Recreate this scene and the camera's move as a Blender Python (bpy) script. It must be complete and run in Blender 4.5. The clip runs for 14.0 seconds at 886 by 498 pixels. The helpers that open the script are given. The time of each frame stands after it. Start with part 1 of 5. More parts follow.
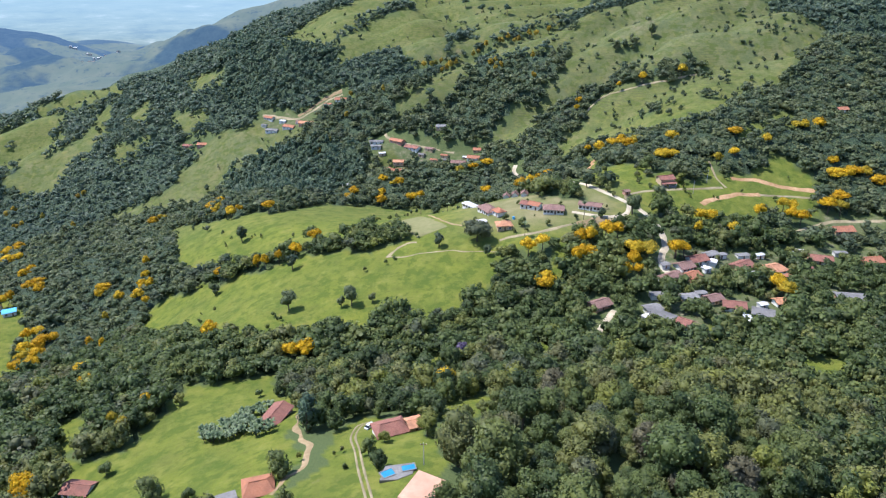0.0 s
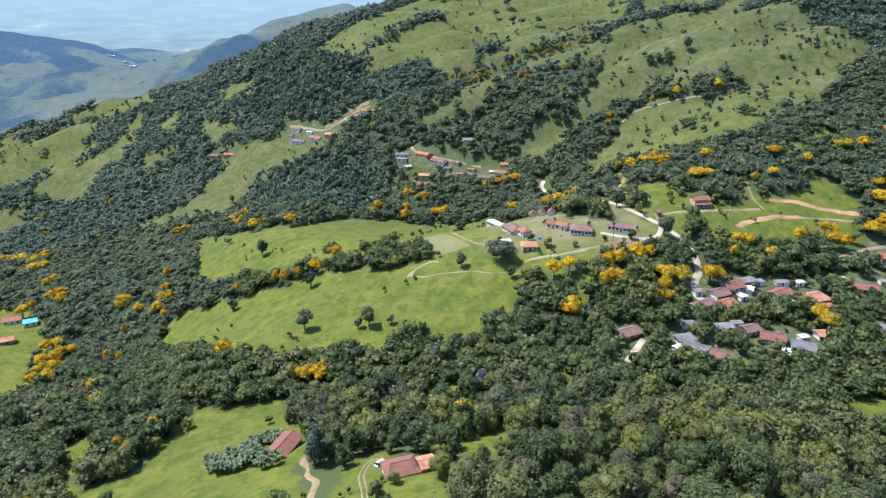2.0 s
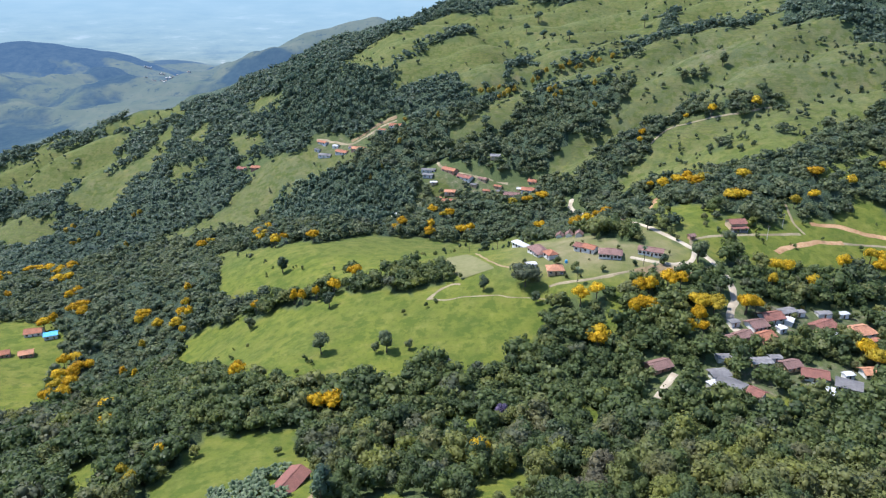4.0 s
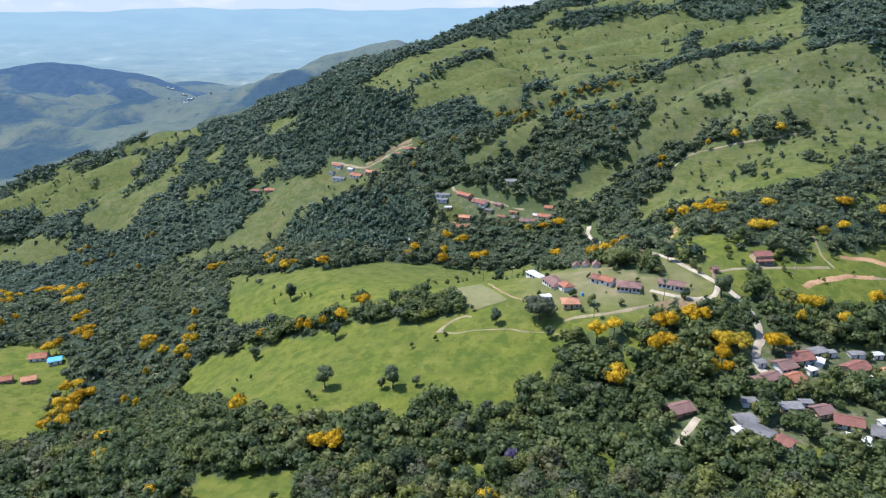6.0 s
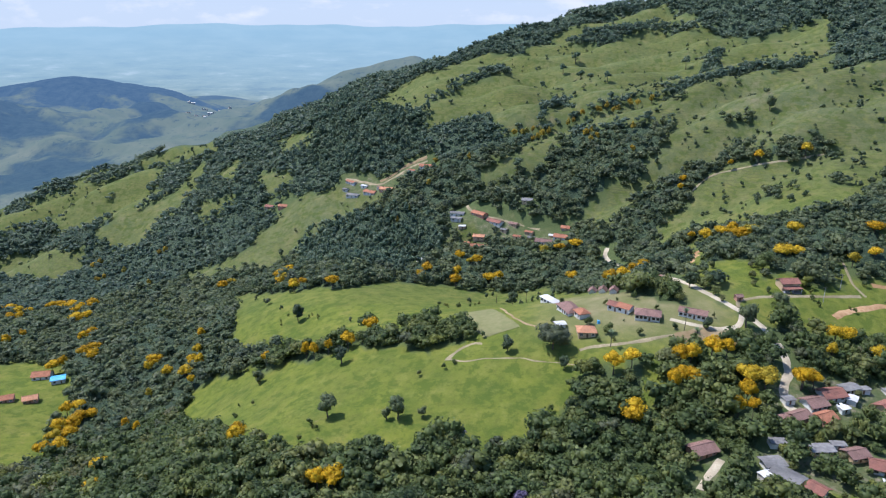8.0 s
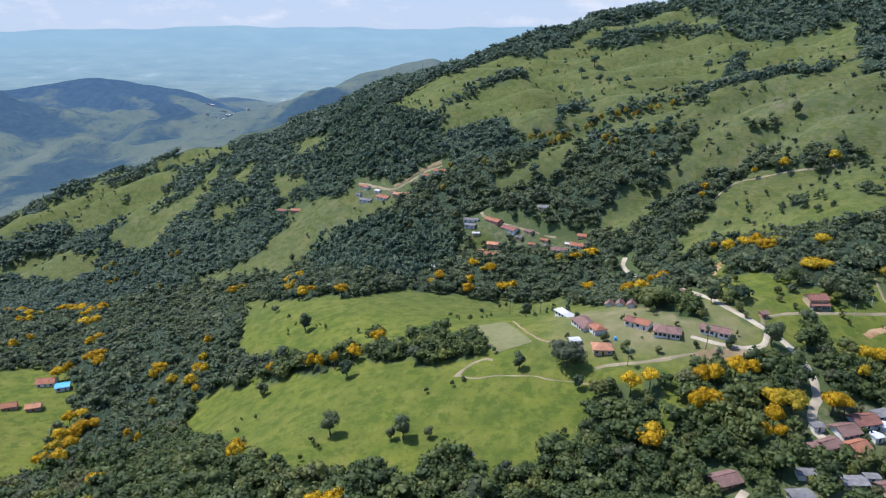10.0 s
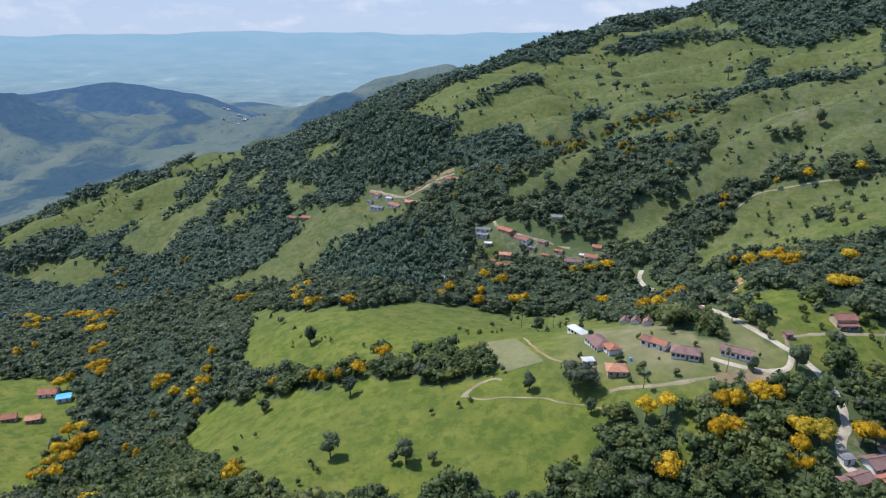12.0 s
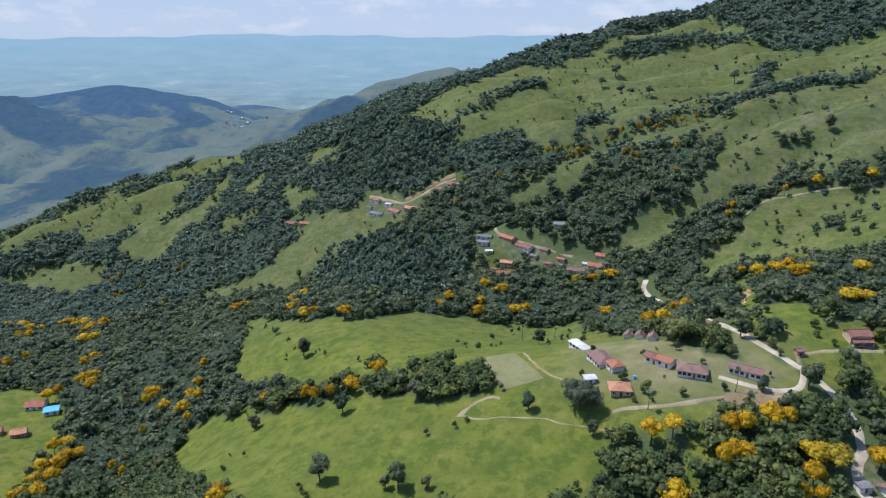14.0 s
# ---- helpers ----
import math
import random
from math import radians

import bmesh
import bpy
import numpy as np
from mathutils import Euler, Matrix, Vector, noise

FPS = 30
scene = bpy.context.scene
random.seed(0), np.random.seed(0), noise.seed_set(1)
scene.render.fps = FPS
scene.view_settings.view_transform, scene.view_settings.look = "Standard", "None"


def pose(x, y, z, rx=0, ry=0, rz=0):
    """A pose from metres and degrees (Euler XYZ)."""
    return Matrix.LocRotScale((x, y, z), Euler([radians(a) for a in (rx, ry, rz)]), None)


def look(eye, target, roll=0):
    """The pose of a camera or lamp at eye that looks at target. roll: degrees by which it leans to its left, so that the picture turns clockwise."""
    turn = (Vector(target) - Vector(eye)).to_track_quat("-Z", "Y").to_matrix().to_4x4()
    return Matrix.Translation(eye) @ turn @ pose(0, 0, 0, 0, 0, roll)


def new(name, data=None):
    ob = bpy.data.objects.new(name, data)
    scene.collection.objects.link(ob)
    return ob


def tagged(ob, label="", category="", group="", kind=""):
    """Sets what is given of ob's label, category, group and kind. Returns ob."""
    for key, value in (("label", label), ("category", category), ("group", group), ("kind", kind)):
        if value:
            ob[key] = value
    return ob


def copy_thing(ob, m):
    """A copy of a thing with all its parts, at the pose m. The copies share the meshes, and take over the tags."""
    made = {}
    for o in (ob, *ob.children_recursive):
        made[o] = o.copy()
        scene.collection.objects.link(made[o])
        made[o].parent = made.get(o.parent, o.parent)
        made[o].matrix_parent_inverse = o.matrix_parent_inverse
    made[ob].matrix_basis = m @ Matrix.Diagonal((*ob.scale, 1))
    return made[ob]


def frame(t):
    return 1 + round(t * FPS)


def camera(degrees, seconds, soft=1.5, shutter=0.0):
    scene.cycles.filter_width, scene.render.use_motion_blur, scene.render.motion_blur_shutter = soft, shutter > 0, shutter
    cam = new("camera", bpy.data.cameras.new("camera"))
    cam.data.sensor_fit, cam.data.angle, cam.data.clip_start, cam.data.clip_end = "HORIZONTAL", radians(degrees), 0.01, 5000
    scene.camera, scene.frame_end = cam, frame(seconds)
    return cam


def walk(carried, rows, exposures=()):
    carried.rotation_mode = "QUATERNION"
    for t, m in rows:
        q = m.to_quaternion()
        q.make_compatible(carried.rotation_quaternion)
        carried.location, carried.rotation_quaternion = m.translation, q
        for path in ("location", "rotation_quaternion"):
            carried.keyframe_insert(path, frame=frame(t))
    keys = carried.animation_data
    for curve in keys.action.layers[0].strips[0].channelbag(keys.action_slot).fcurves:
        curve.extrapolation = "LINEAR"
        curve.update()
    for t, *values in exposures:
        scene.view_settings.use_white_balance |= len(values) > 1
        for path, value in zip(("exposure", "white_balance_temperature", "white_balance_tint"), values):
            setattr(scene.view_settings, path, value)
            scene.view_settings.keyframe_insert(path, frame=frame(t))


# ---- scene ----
cam = camera(65.72, 14.0, soft=1.25)
# seconds, place in metres, yaw, pitch and roll in degrees
ROWS = [
    (0.0, -0.00, -0.00, 160.00, 0.00, -23.06, -0.29),
    (0.5, 0.71, 3.32, 160.11, 0.59, -22.92, -0.23),
    (1.0, 1.53, 7.06, 160.24, 1.27, -22.72, -0.24),
    (1.5, 2.25, 10.37, 160.32, 1.85, -22.51, -0.23),
    (2.0, 3.05, 13.93, 160.47, 2.55, -22.28, -0.21),
    (2.5, 3.66, 17.16, 160.63, 3.16, -22.09, -0.18),
    (3.0, 4.36, 20.83, 160.73, 3.87, -21.87, -0.18),
    (5.5, 7.34, 38.51, 160.55, 6.40, -20.03, -0.15),
    (6.0, 7.84, 42.27, 160.56, 6.70, -19.54, -0.10),
    (6.5, 8.32, 45.89, 160.42, 7.04, -19.10, -0.06),
    (7.0, 8.83, 49.69, 160.38, 7.52, -18.61, -0.01),
    (7.5, 9.23, 53.09, 160.20, 7.91, -18.36, 0.05),
    (8.0, 9.61, 56.86, 160.15, 8.24, -18.30, 0.09),
    (10.5, 11.30, 74.72, 160.09, 10.13, -18.02, 0.18),
    (11.0, 11.59, 78.34, 160.10, 10.47, -17.92, 0.20),
    (11.5, 11.74, 81.75, 160.04, 10.77, -17.82, 0.21),
    (12.0, 12.03, 85.34, 160.10, 11.10, -17.70, 0.23),
    (12.5, 12.16, 88.67, 160.08, 11.32, -17.64, 0.24),
    (13.0, 12.43, 92.36, 160.14, 11.42, -17.58, 0.24),
    (13.5, 12.70, 95.57, 160.18, 11.45, -17.53, 0.24),
    (14.0, 12.90, 99.16, 160.32, 11.45, -17.48, 0.24),
]
walk(cam, [(t, pose(x, y, z, 0, 0, yaw) @ pose(0, 0, 0, 90 + pitch) @ pose(0, 0, 0, 0, 0, roll)) for t, x, y, z, yaw, pitch, roll in ROWS],
     exposures=[(0.0, 1.12, 6020, 15), (7.0, 0.85, 5930, 15), (14.0, 0.55, 5880, 14)])

# ---- light ----
SUN_FROM = Vector((-0.48, 0.12, 0.87)).normalized()
world = bpy.data.worlds.new("sky")
scene.world = world
world.use_nodes = True
wn, wl = world.node_tree.nodes, world.node_tree.links
wn.clear()
sky = wn.new("ShaderNodeTexSky")
sky.sky_type = "NISHITA"
sky.sun_disc = False
sky.sun_elevation = math.asin(SUN_FROM.z)
sky.sun_rotation = math.atan2(SUN_FROM.x, SUN_FROM.y)
sky.altitude = 900
sky.air_density, sky.dust_density, sky.ozone_density = 1.0, 0.25, 2.5
back = wn.new("ShaderNodeBackground")
back.inputs["Strength"].default_value = 0.15
wout = wn.new("ShaderNodeOutputWorld")
wl.new(sky.outputs[0], back.inputs[0])
wl.new(back.outputs[0], wout.inputs[0])
sun = new("sun", bpy.data.lights.new("sun", "SUN"))
sun.data.energy, sun.data.angle, sun.data.color = 3.6, radians(0.6), (1.0, 0.955, 0.885)
sun.matrix_world = look(SUN_FROM * 500, (0, 0, 0))


# ---- materials ----
class Nodes:
    """A small builder for one material's nodes."""

    def __init__(self, name, rough=0.9, spec=0.2):
        self.mat = bpy.data.materials.new(name)
        self.mat.use_nodes = True
        self.tree = self.mat.node_tree
        self.tree.nodes.clear()
        self.out = self.add("ShaderNodeOutputMaterial")
        self.bsdf = self.add("ShaderNodeBsdfPrincipled")
        self.bsdf.inputs["Roughness"].default_value = rough
        self.bsdf.inputs["Specular IOR Level"].default_value = spec
        self.link(self.bsdf.outputs[0], self.out.inputs["Surface"])
        self.coord = None

    def add(self, kind, data_type="", blend_type="", operation="", wave_type="", bands_direction="", attribute_name=""):
        n = self.tree.nodes.new(kind)
        if data_type:
            n.data_type = data_type
        if blend_type:
            n.blend_type = blend_type
        if operation:
            n.operation = operation
        if wave_type:
            n.wave_type = wave_type
        if bands_direction:
            n.bands_direction = bands_direction
        if attribute_name:
            n.attribute_name = attribute_name
        return n

    def link(self, a, b):
        self.tree.links.new(a, b)

    def place(self):
        if self.coord is None:
            self.coord = self.add("ShaderNodeNewGeometry").outputs["Position"]
        return self.coord

    def local(self):
        return self.add("ShaderNodeTexCoord").outputs["Object"]

    def noise(self, scale, detail=4, rough=0.6, vector=None, stretch=None):
        n = self.add("ShaderNodeTexNoise")
        n.inputs["Scale"].default_value, n.inputs["Detail"].default_value, n.inputs["Roughness"].default_value = scale, detail, rough
        v = vector or self.place()
        if stretch:
            m = self.add("ShaderNodeMapping")
            m.inputs["Scale"].default_value = stretch
            self.link(v, m.inputs["Vector"])
            v = m.outputs[0]
        self.link(v, n.inputs["Vector"])
        return n.outputs["Fac"]

    def ramp(self, fac, stops):
        r = self.add("ShaderNodeValToRGB")
        while len(r.color_ramp.elements) < len(stops):
            r.color_ramp.elements.new(0.5)
        for e, (p, c) in zip(r.color_ramp.elements, stops):
            e.position = p
            e.color = (*c, 1) if len(c) == 3 else (c[0], c[0], c[0], 1)
        self.link(fac, r.inputs[0])
        return r.outputs[0]

    def mix(self, fac, a, b, mode="MIX"):
        m = self.add("ShaderNodeMix", data_type="RGBA", blend_type=mode)
        if isinstance(fac, float):
            m.inputs[0].default_value = fac
        else:
            self.link(fac, m.inputs[0])
        for v, i in ((a, 6), (b, 7)):
            if isinstance(v, tuple):
                m.inputs[i].default_value = (*v, 1)
            else:
                self.link(v, m.inputs[i])
        return m.outputs[2]

    def attribute(self, name):
        return self.add("ShaderNodeAttribute", attribute_name=name).outputs["Fac"]

    def bump(self, height, strength=0.5, distance=0.1):
        b = self.add("ShaderNodeBump")
        b.inputs["Strength"].default_value, b.inputs["Distance"].default_value = strength, distance
        self.link(height, b.inputs["Height"])
        self.link(b.outputs[0], self.bsdf.inputs["Normal"])

    def colour(self, socket):
        self.link(socket, self.bsdf.inputs["Base Color"])
        return self.mat


def ground_material():
    n = Nodes("hill ground", 0.95, 0.1)
    wide, patch, fine, tuft = n.noise(0.011, 4, 0.6), n.noise(0.06, 6, 0.7), n.noise(0.35, 5, 0.75), n.noise(1.9, 4, 0.75)
    meadow = n.ramp(patch, [(0.32, (0.066, 0.098, 0.017)), (0.45, (0.105, 0.132, 0.020)), (0.55, (0.141, 0.158, 0.024)), (0.68, (0.188, 0.180, 0.041))])
    # Drier upland grass, with blue raised to stand in for distance haze.
    hazed_upland = n.ramp(patch, [(0.32, (0.066, 0.092, 0.040)), (0.45, (0.092, 0.120, 0.052)), (0.56, (0.122, 0.140, 0.064)), (0.68, (0.168, 0.158, 0.088))])
    grass = n.mix(n.attribute("dry"), meadow, hazed_upland)
    grass = n.mix(n.ramp(wide, [(0.38, (0.0,)), (0.62, (0.5,))]), grass, (0.104, 0.122, 0.026))
    grass = n.mix(n.ramp(n.noise(0.045, 7, 0.75), [(0.48, (0.0,)), (0.62, (0.42,))]), grass, (0.122, 0.124, 0.030))
    grass = n.mix(n.ramp(fine, [(0.48, (0.0,)), (0.70, (0.55,))]), grass, (0.060, 0.082, 0.017))
    grass = n.mix(n.ramp(tuft, [(0.5, (0.0,)), (0.75, (0.55,))]), grass, (0.155, 0.165, 0.036))
    spots = n.ramp(n.noise(0.14, 5, 0.65), [(0.50, (0.0,)), (0.58, (0.7,))])
    grass = n.mix(spots, grass, (0.064, 0.096, 0.016))
    pale = n.ramp(n.noise(0.13, 5, 0.7), [(0.54, (0.0,)), (0.68, (0.5,))])
    grass = n.mix(pale, grass, (0.184, 0.186, 0.044))
    steps = n.add("ShaderNodeTexWave", wave_type="BANDS", bands_direction="Z")
    steps.inputs["Scale"].default_value, steps.inputs["Distortion"].default_value, steps.inputs["Detail"].default_value, steps.inputs["Detail Scale"].default_value = 0.16, 9.0, 3.0, 0.6
    n.link(n.place(), steps.inputs["Vector"])
    trod = n.mix(1.0, n.ramp(steps.outputs["Fac"], [(0.66, (0.0,)), (0.92, (0.7,))]), n.ramp(wide, [(0.45, (0.0,)), (0.6, (1.0,))]), "MULTIPLY")
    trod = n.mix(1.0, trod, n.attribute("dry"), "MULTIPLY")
    grass = n.mix(trod, grass, (0.070, 0.082, 0.034))
    bare = n.mix(n.ramp(n.noise(0.09, 6, 0.75), [(0.66, (0.0,)), (0.74, (0.7,))]), grass, (0.19, 0.15, 0.085))
    # Haze painted over the upland grass: red and green cut, blue kept.
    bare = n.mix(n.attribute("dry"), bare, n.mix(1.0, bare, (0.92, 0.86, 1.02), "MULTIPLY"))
    floor = n.ramp(tuft, [(0.3, (0.050, 0.072, 0.028)), (0.7, (0.095, 0.120, 0.045))])
    yard = n.ramp(n.noise(0.25, 5, 0.7), [(0.35, (0.055, 0.085, 0.028)), (0.55, (0.105, 0.115, 0.055)), (0.72, (0.25, 0.21, 0.15))])
    bare = n.mix(n.attribute("lawn"), bare, n.ramp(patch, [(0.35, (0.135, 0.142, 0.052)), (0.50, (0.175, 0.165, 0.078)), (0.65, (0.235, 0.200, 0.110))]))
    c = n.mix(n.attribute("wood"), bare, floor)
    c = n.mix(n.attribute("yard"), c, yard)
    n.bump(tuft, 0.6, 0.5)
    return n.colour(c)


def leaf_material(name, stops, shine=0.3, glow=0.42):
    n = Nodes(name, 0.55, shine)
    isl = n.add("ShaderNodeNewGeometry").outputs["Random Per Island"]
    tint = n.attribute("tint")
    ob = n.add("ShaderNodeObjectInfo").outputs["Random"]
    both = n.add("ShaderNodeMath", operation="ADD")
    n.link(tint, both.inputs[0])
    n.link(ob, both.inputs[1])
    wrap = n.add("ShaderNodeMath", operation="FRACT")
    n.link(both.outputs[0], wrap.inputs[0])
    base = n.ramp(wrap.outputs[0], stops)
    lift = n.ramp(isl, [(0.0, (0.74, 0.74, 0.74)), (0.6, (1.0, 1.0, 1.0)), (1.0, (1.34, 1.3, 1.15))])
    c = n.mix(1.0, base, lift, "MULTIPLY")
    tr = n.add("ShaderNodeBsdfTranslucent")
    n.link(c, tr.inputs[0])
    ms = n.add("ShaderNodeMixShader")
    ms.inputs[0].default_value = glow
    n.link(n.bsdf.outputs[0], ms.inputs[1])
    n.link(tr.outputs[0], ms.inputs[2])
    n.link(ms.outputs[0], n.out.inputs["Surface"])
    return n.colour(c)


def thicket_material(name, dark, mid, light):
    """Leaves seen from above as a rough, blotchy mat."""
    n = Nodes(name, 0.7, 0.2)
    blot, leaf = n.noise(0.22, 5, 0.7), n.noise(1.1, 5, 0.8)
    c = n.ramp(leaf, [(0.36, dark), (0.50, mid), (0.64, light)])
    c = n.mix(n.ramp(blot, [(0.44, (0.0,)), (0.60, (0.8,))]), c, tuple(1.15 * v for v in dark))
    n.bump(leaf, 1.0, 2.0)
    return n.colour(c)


def plain_material(name, a, b, scale=2.0, rough=0.85, spec=0.2, bump=0.0, metal=0.0):
    n = Nodes(name, rough, spec)
    n.bsdf.inputs["Metallic"].default_value = metal
    f = n.noise(scale, 5, 0.65)
    g = n.noise(scale * 0.12, 3, 0.5)
    c = n.mix(n.ramp(g, [(0.4, (0.0,)), (0.62, (0.6,))]), n.ramp(f, [(0.3, a), (0.7, b)]), tuple(0.6 * v for v in a))
    if bump:
        n.bump(f, bump, 0.05)
    return n.colour(c)


def tile_material(name, dark, light):
    """Clay roof tiles: courses across the slope and ribs down it, patchy with lichen and soot."""
    n = Nodes(name, 0.85, 0.25)
    loc = n.local()
    ribs = n.add("ShaderNodeTexWave", wave_type="BANDS", bands_direction="X")
    ribs.inputs["Scale"].default_value, ribs.inputs["Distortion"].default_value = 1.3, 0.4
    n.link(loc, ribs.inputs["Vector"])
    ob = n.add("ShaderNodeObjectInfo").outputs["Random"]
    base = n.ramp(n.noise(1.4, 5, 0.75), [(0.3, dark), (0.68, light)])
    base = n.mix(n.ramp(n.noise(0.35, 4, 0.6), [(0.48, (0.0,)), (0.7, (0.55,))]), base, (0.075, 0.05, 0.042))
    base = n.mix(n.ramp(ob, [(0.0, (0.0,)), (1.0, (0.35,))]), base, tuple(0.7 * v + 0.02 for v in dark))
    c = n.mix(n.ramp(ribs.outputs["Fac"], [(0.0, (0.5,)), (0.5, (0.0,))]), base, tuple(0.45 * v for v in dark))
    n.bump(ribs.outputs["Fac"], 0.7, 0.08)
    return n.colour(c)


M_GROUND = ground_material()
M_LEAF = leaf_material("broadleaf foliage", [(0.0, (0.062, 0.090, 0.034)), (0.2, (0.087, 0.122, 0.040)), (0.42, (0.120, 0.152, 0.047)), (0.6, (0.150, 0.174, 0.052)), (0.74, (0.154, 0.166, 0.060)), (0.84, (0.198, 0.217, 0.046)), (0.93, (0.144, 0.146, 0.067)), (1.0, (0.106, 0.126, 0.070))])
# Blue raised in the next three foliage colours, standing in for distance haze.
M_HILL_HAZED = leaf_material("haze-tinted hill foliage", [(0.0, (0.054, 0.082, 0.045)), (0.3, (0.081, 0.114, 0.058)), (0.6, (0.111, 0.144, 0.069)), (0.85, (0.147, 0.171, 0.077)), (1.0, (0.100, 0.126, 0.077))])
M_PINE = leaf_material("eucalyptus foliage", [(0.0, (0.069, 0.116, 0.077)), (0.5, (0.102, 0.154, 0.096)), (1.0, (0.141, 0.188, 0.110))])
M_RIDGE_HAZED = leaf_material("haze-tinted ridge foliage", [(0.0, (0.058, 0.095, 0.070)), (0.3, (0.086, 0.129, 0.087)), (0.6, (0.117, 0.162, 0.104)), (0.85, (0.152, 0.190, 0.116)), (1.0, (0.105, 0.144, 0.109))])
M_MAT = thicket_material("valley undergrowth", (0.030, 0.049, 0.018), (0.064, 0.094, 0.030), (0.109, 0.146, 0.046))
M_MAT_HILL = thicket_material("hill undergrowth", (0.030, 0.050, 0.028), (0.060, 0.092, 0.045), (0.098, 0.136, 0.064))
M_YELLOW = leaf_material("yellow blossom", [(0.0, (0.44, 0.265, 0.014)), (0.4, (0.54, 0.345, 0.016)), (0.75, (0.60, 0.41, 0.026)), (1.0, (0.34, 0.275, 0.035))], 0.1, 0.35)
# The same yellow blossom, its colour dulled to stand in for haze.
M_YELLOW_HAZED = leaf_material("haze-dulled yellow blossom", [(0.0, (0.26, 0.185, 0.035)), (0.4, (0.34, 0.245, 0.035)), (0.75, (0.40, 0.30, 0.05)), (1.0, (0.22, 0.21, 0.05))], 0.1, 0.35)
M_PURPLE = leaf_material("violet blossom", [(0.0, (0.115, 0.095, 0.165)), (1.0, (0.180, 0.150, 0.245))], 0.1)
M_BANANA = leaf_material("banana leaves", [(0.0, (0.095, 0.145, 0.066)), (0.5, (0.135, 0.190, 0.090)), (1.0, (0.185, 0.235, 0.125))], 0.45)
M_GREYLEAF = leaf_material("dry grey twigs", [(0.0, (0.125, 0.118, 0.075)), (1.0, (0.175, 0.165, 0.105))], 0.1)
M_BARK = plain_material("bark", (0.075, 0.055, 0.04), (0.17, 0.14, 0.11), 6.0, 0.95, 0.1, 0.5)
M_ROAD = plain_material("pale gravel road", (0.40, 0.335, 0.235), (0.54, 0.47, 0.35), 0.9, 0.95, 0.1, 0.4)
M_TRACK = plain_material("sandy track", (0.23, 0.19, 0.11), (0.36, 0.30, 0.19), 0.7, 0.95, 0.1, 0.4)
M_EARTH = plain_material("orange earth", (0.33, 0.185, 0.085), (0.50, 0.33, 0.19), 0.5, 0.95, 0.1, 0.5)
M_YARD = plain_material("tan trodden earth", (0.23, 0.165, 0.085), (0.36, 0.27, 0.16), 0.45, 0.95, 0.1, 0.4)
M_TURF = plain_material("mown pitch", (0.150, 0.155, 0.064), (0.205, 0.192, 0.090), 0.3, 0.95, 0.1, 0.2)
M_TILE_RED = tile_material("dark red tiles", (0.23, 0.092, 0.066), (0.39, 0.180, 0.130))
M_TILE_CLAY = tile_material("clay tiles", (0.34, 0.13, 0.07), (0.52, 0.23, 0.13))
M_TILE_BROWN = tile_material("brown tiles", (0.21, 0.118, 0.094), (0.35, 0.21, 0.17))
M_TILE_ORANGE = tile_material("orange tiles", (0.50, 0.22, 0.11), (0.66, 0.34, 0.20))
M_SHEET = plain_material("grey fibre sheet roof", (0.14, 0.135, 0.13), (0.25, 0.24, 0.23), 0.7, 0.9, 0.1, 0.2)
M_WHITEROOF = plain_material("white sheet roof", (0.50, 0.49, 0.47), (0.70, 0.69, 0.66), 0.5, 0.85, 0.15)
M_BLUE = plain_material("blue sheet roof", (0.06, 0.33, 0.62), (0.11, 0.45, 0.72), 0.6, 0.5, 0.4)
M_WALL = plain_material("white lime wall", (0.66, 0.63, 0.57), (0.82, 0.80, 0.75), 0.8, 0.9, 0.2)
M_WALL_OCHRE = plain_material("ochre wall", (0.48, 0.34, 0.20), (0.62, 0.46, 0.30), 0.8, 0.9, 0.2)
M_WALL_ROSE = plain_material("rose brick wall", (0.42, 0.22, 0.15), (0.55, 0.32, 0.23), 0.8, 0.9, 0.2)
M_DARK = plain_material("dark window glass", (0.015, 0.017, 0.02), (0.035, 0.04, 0.045), 3.0, 0.15, 0.5)
M_WOOD = plain_material("brown painted wood", (0.10, 0.05, 0.03), (0.17, 0.09, 0.055), 3.0, 0.7, 0.3)
M_POST = plain_material("grey concrete", (0.38, 0.37, 0.35), (0.55, 0.54, 0.51), 2.0, 0.9, 0.2)
M_PATIO = plain_material("grey stone paving", (0.16, 0.155, 0.145), (0.25, 0.24, 0.225), 1.2, 0.9, 0.2, 0.3)
M_SLAB = plain_material("terracotta court", (0.50, 0.28, 0.19), (0.60, 0.36, 0.25), 0.5, 0.9, 0.2, 0.1)
M_POOL = plain_material("pool water", (0.025, 0.19, 0.32), (0.04, 0.25, 0.39), 0.6, 0.08, 0.5)
M_WHITE = plain_material("white paint", (0.70, 0.70, 0.69), (0.82, 0.82, 0.81), 2.0, 0.45, 0.5)


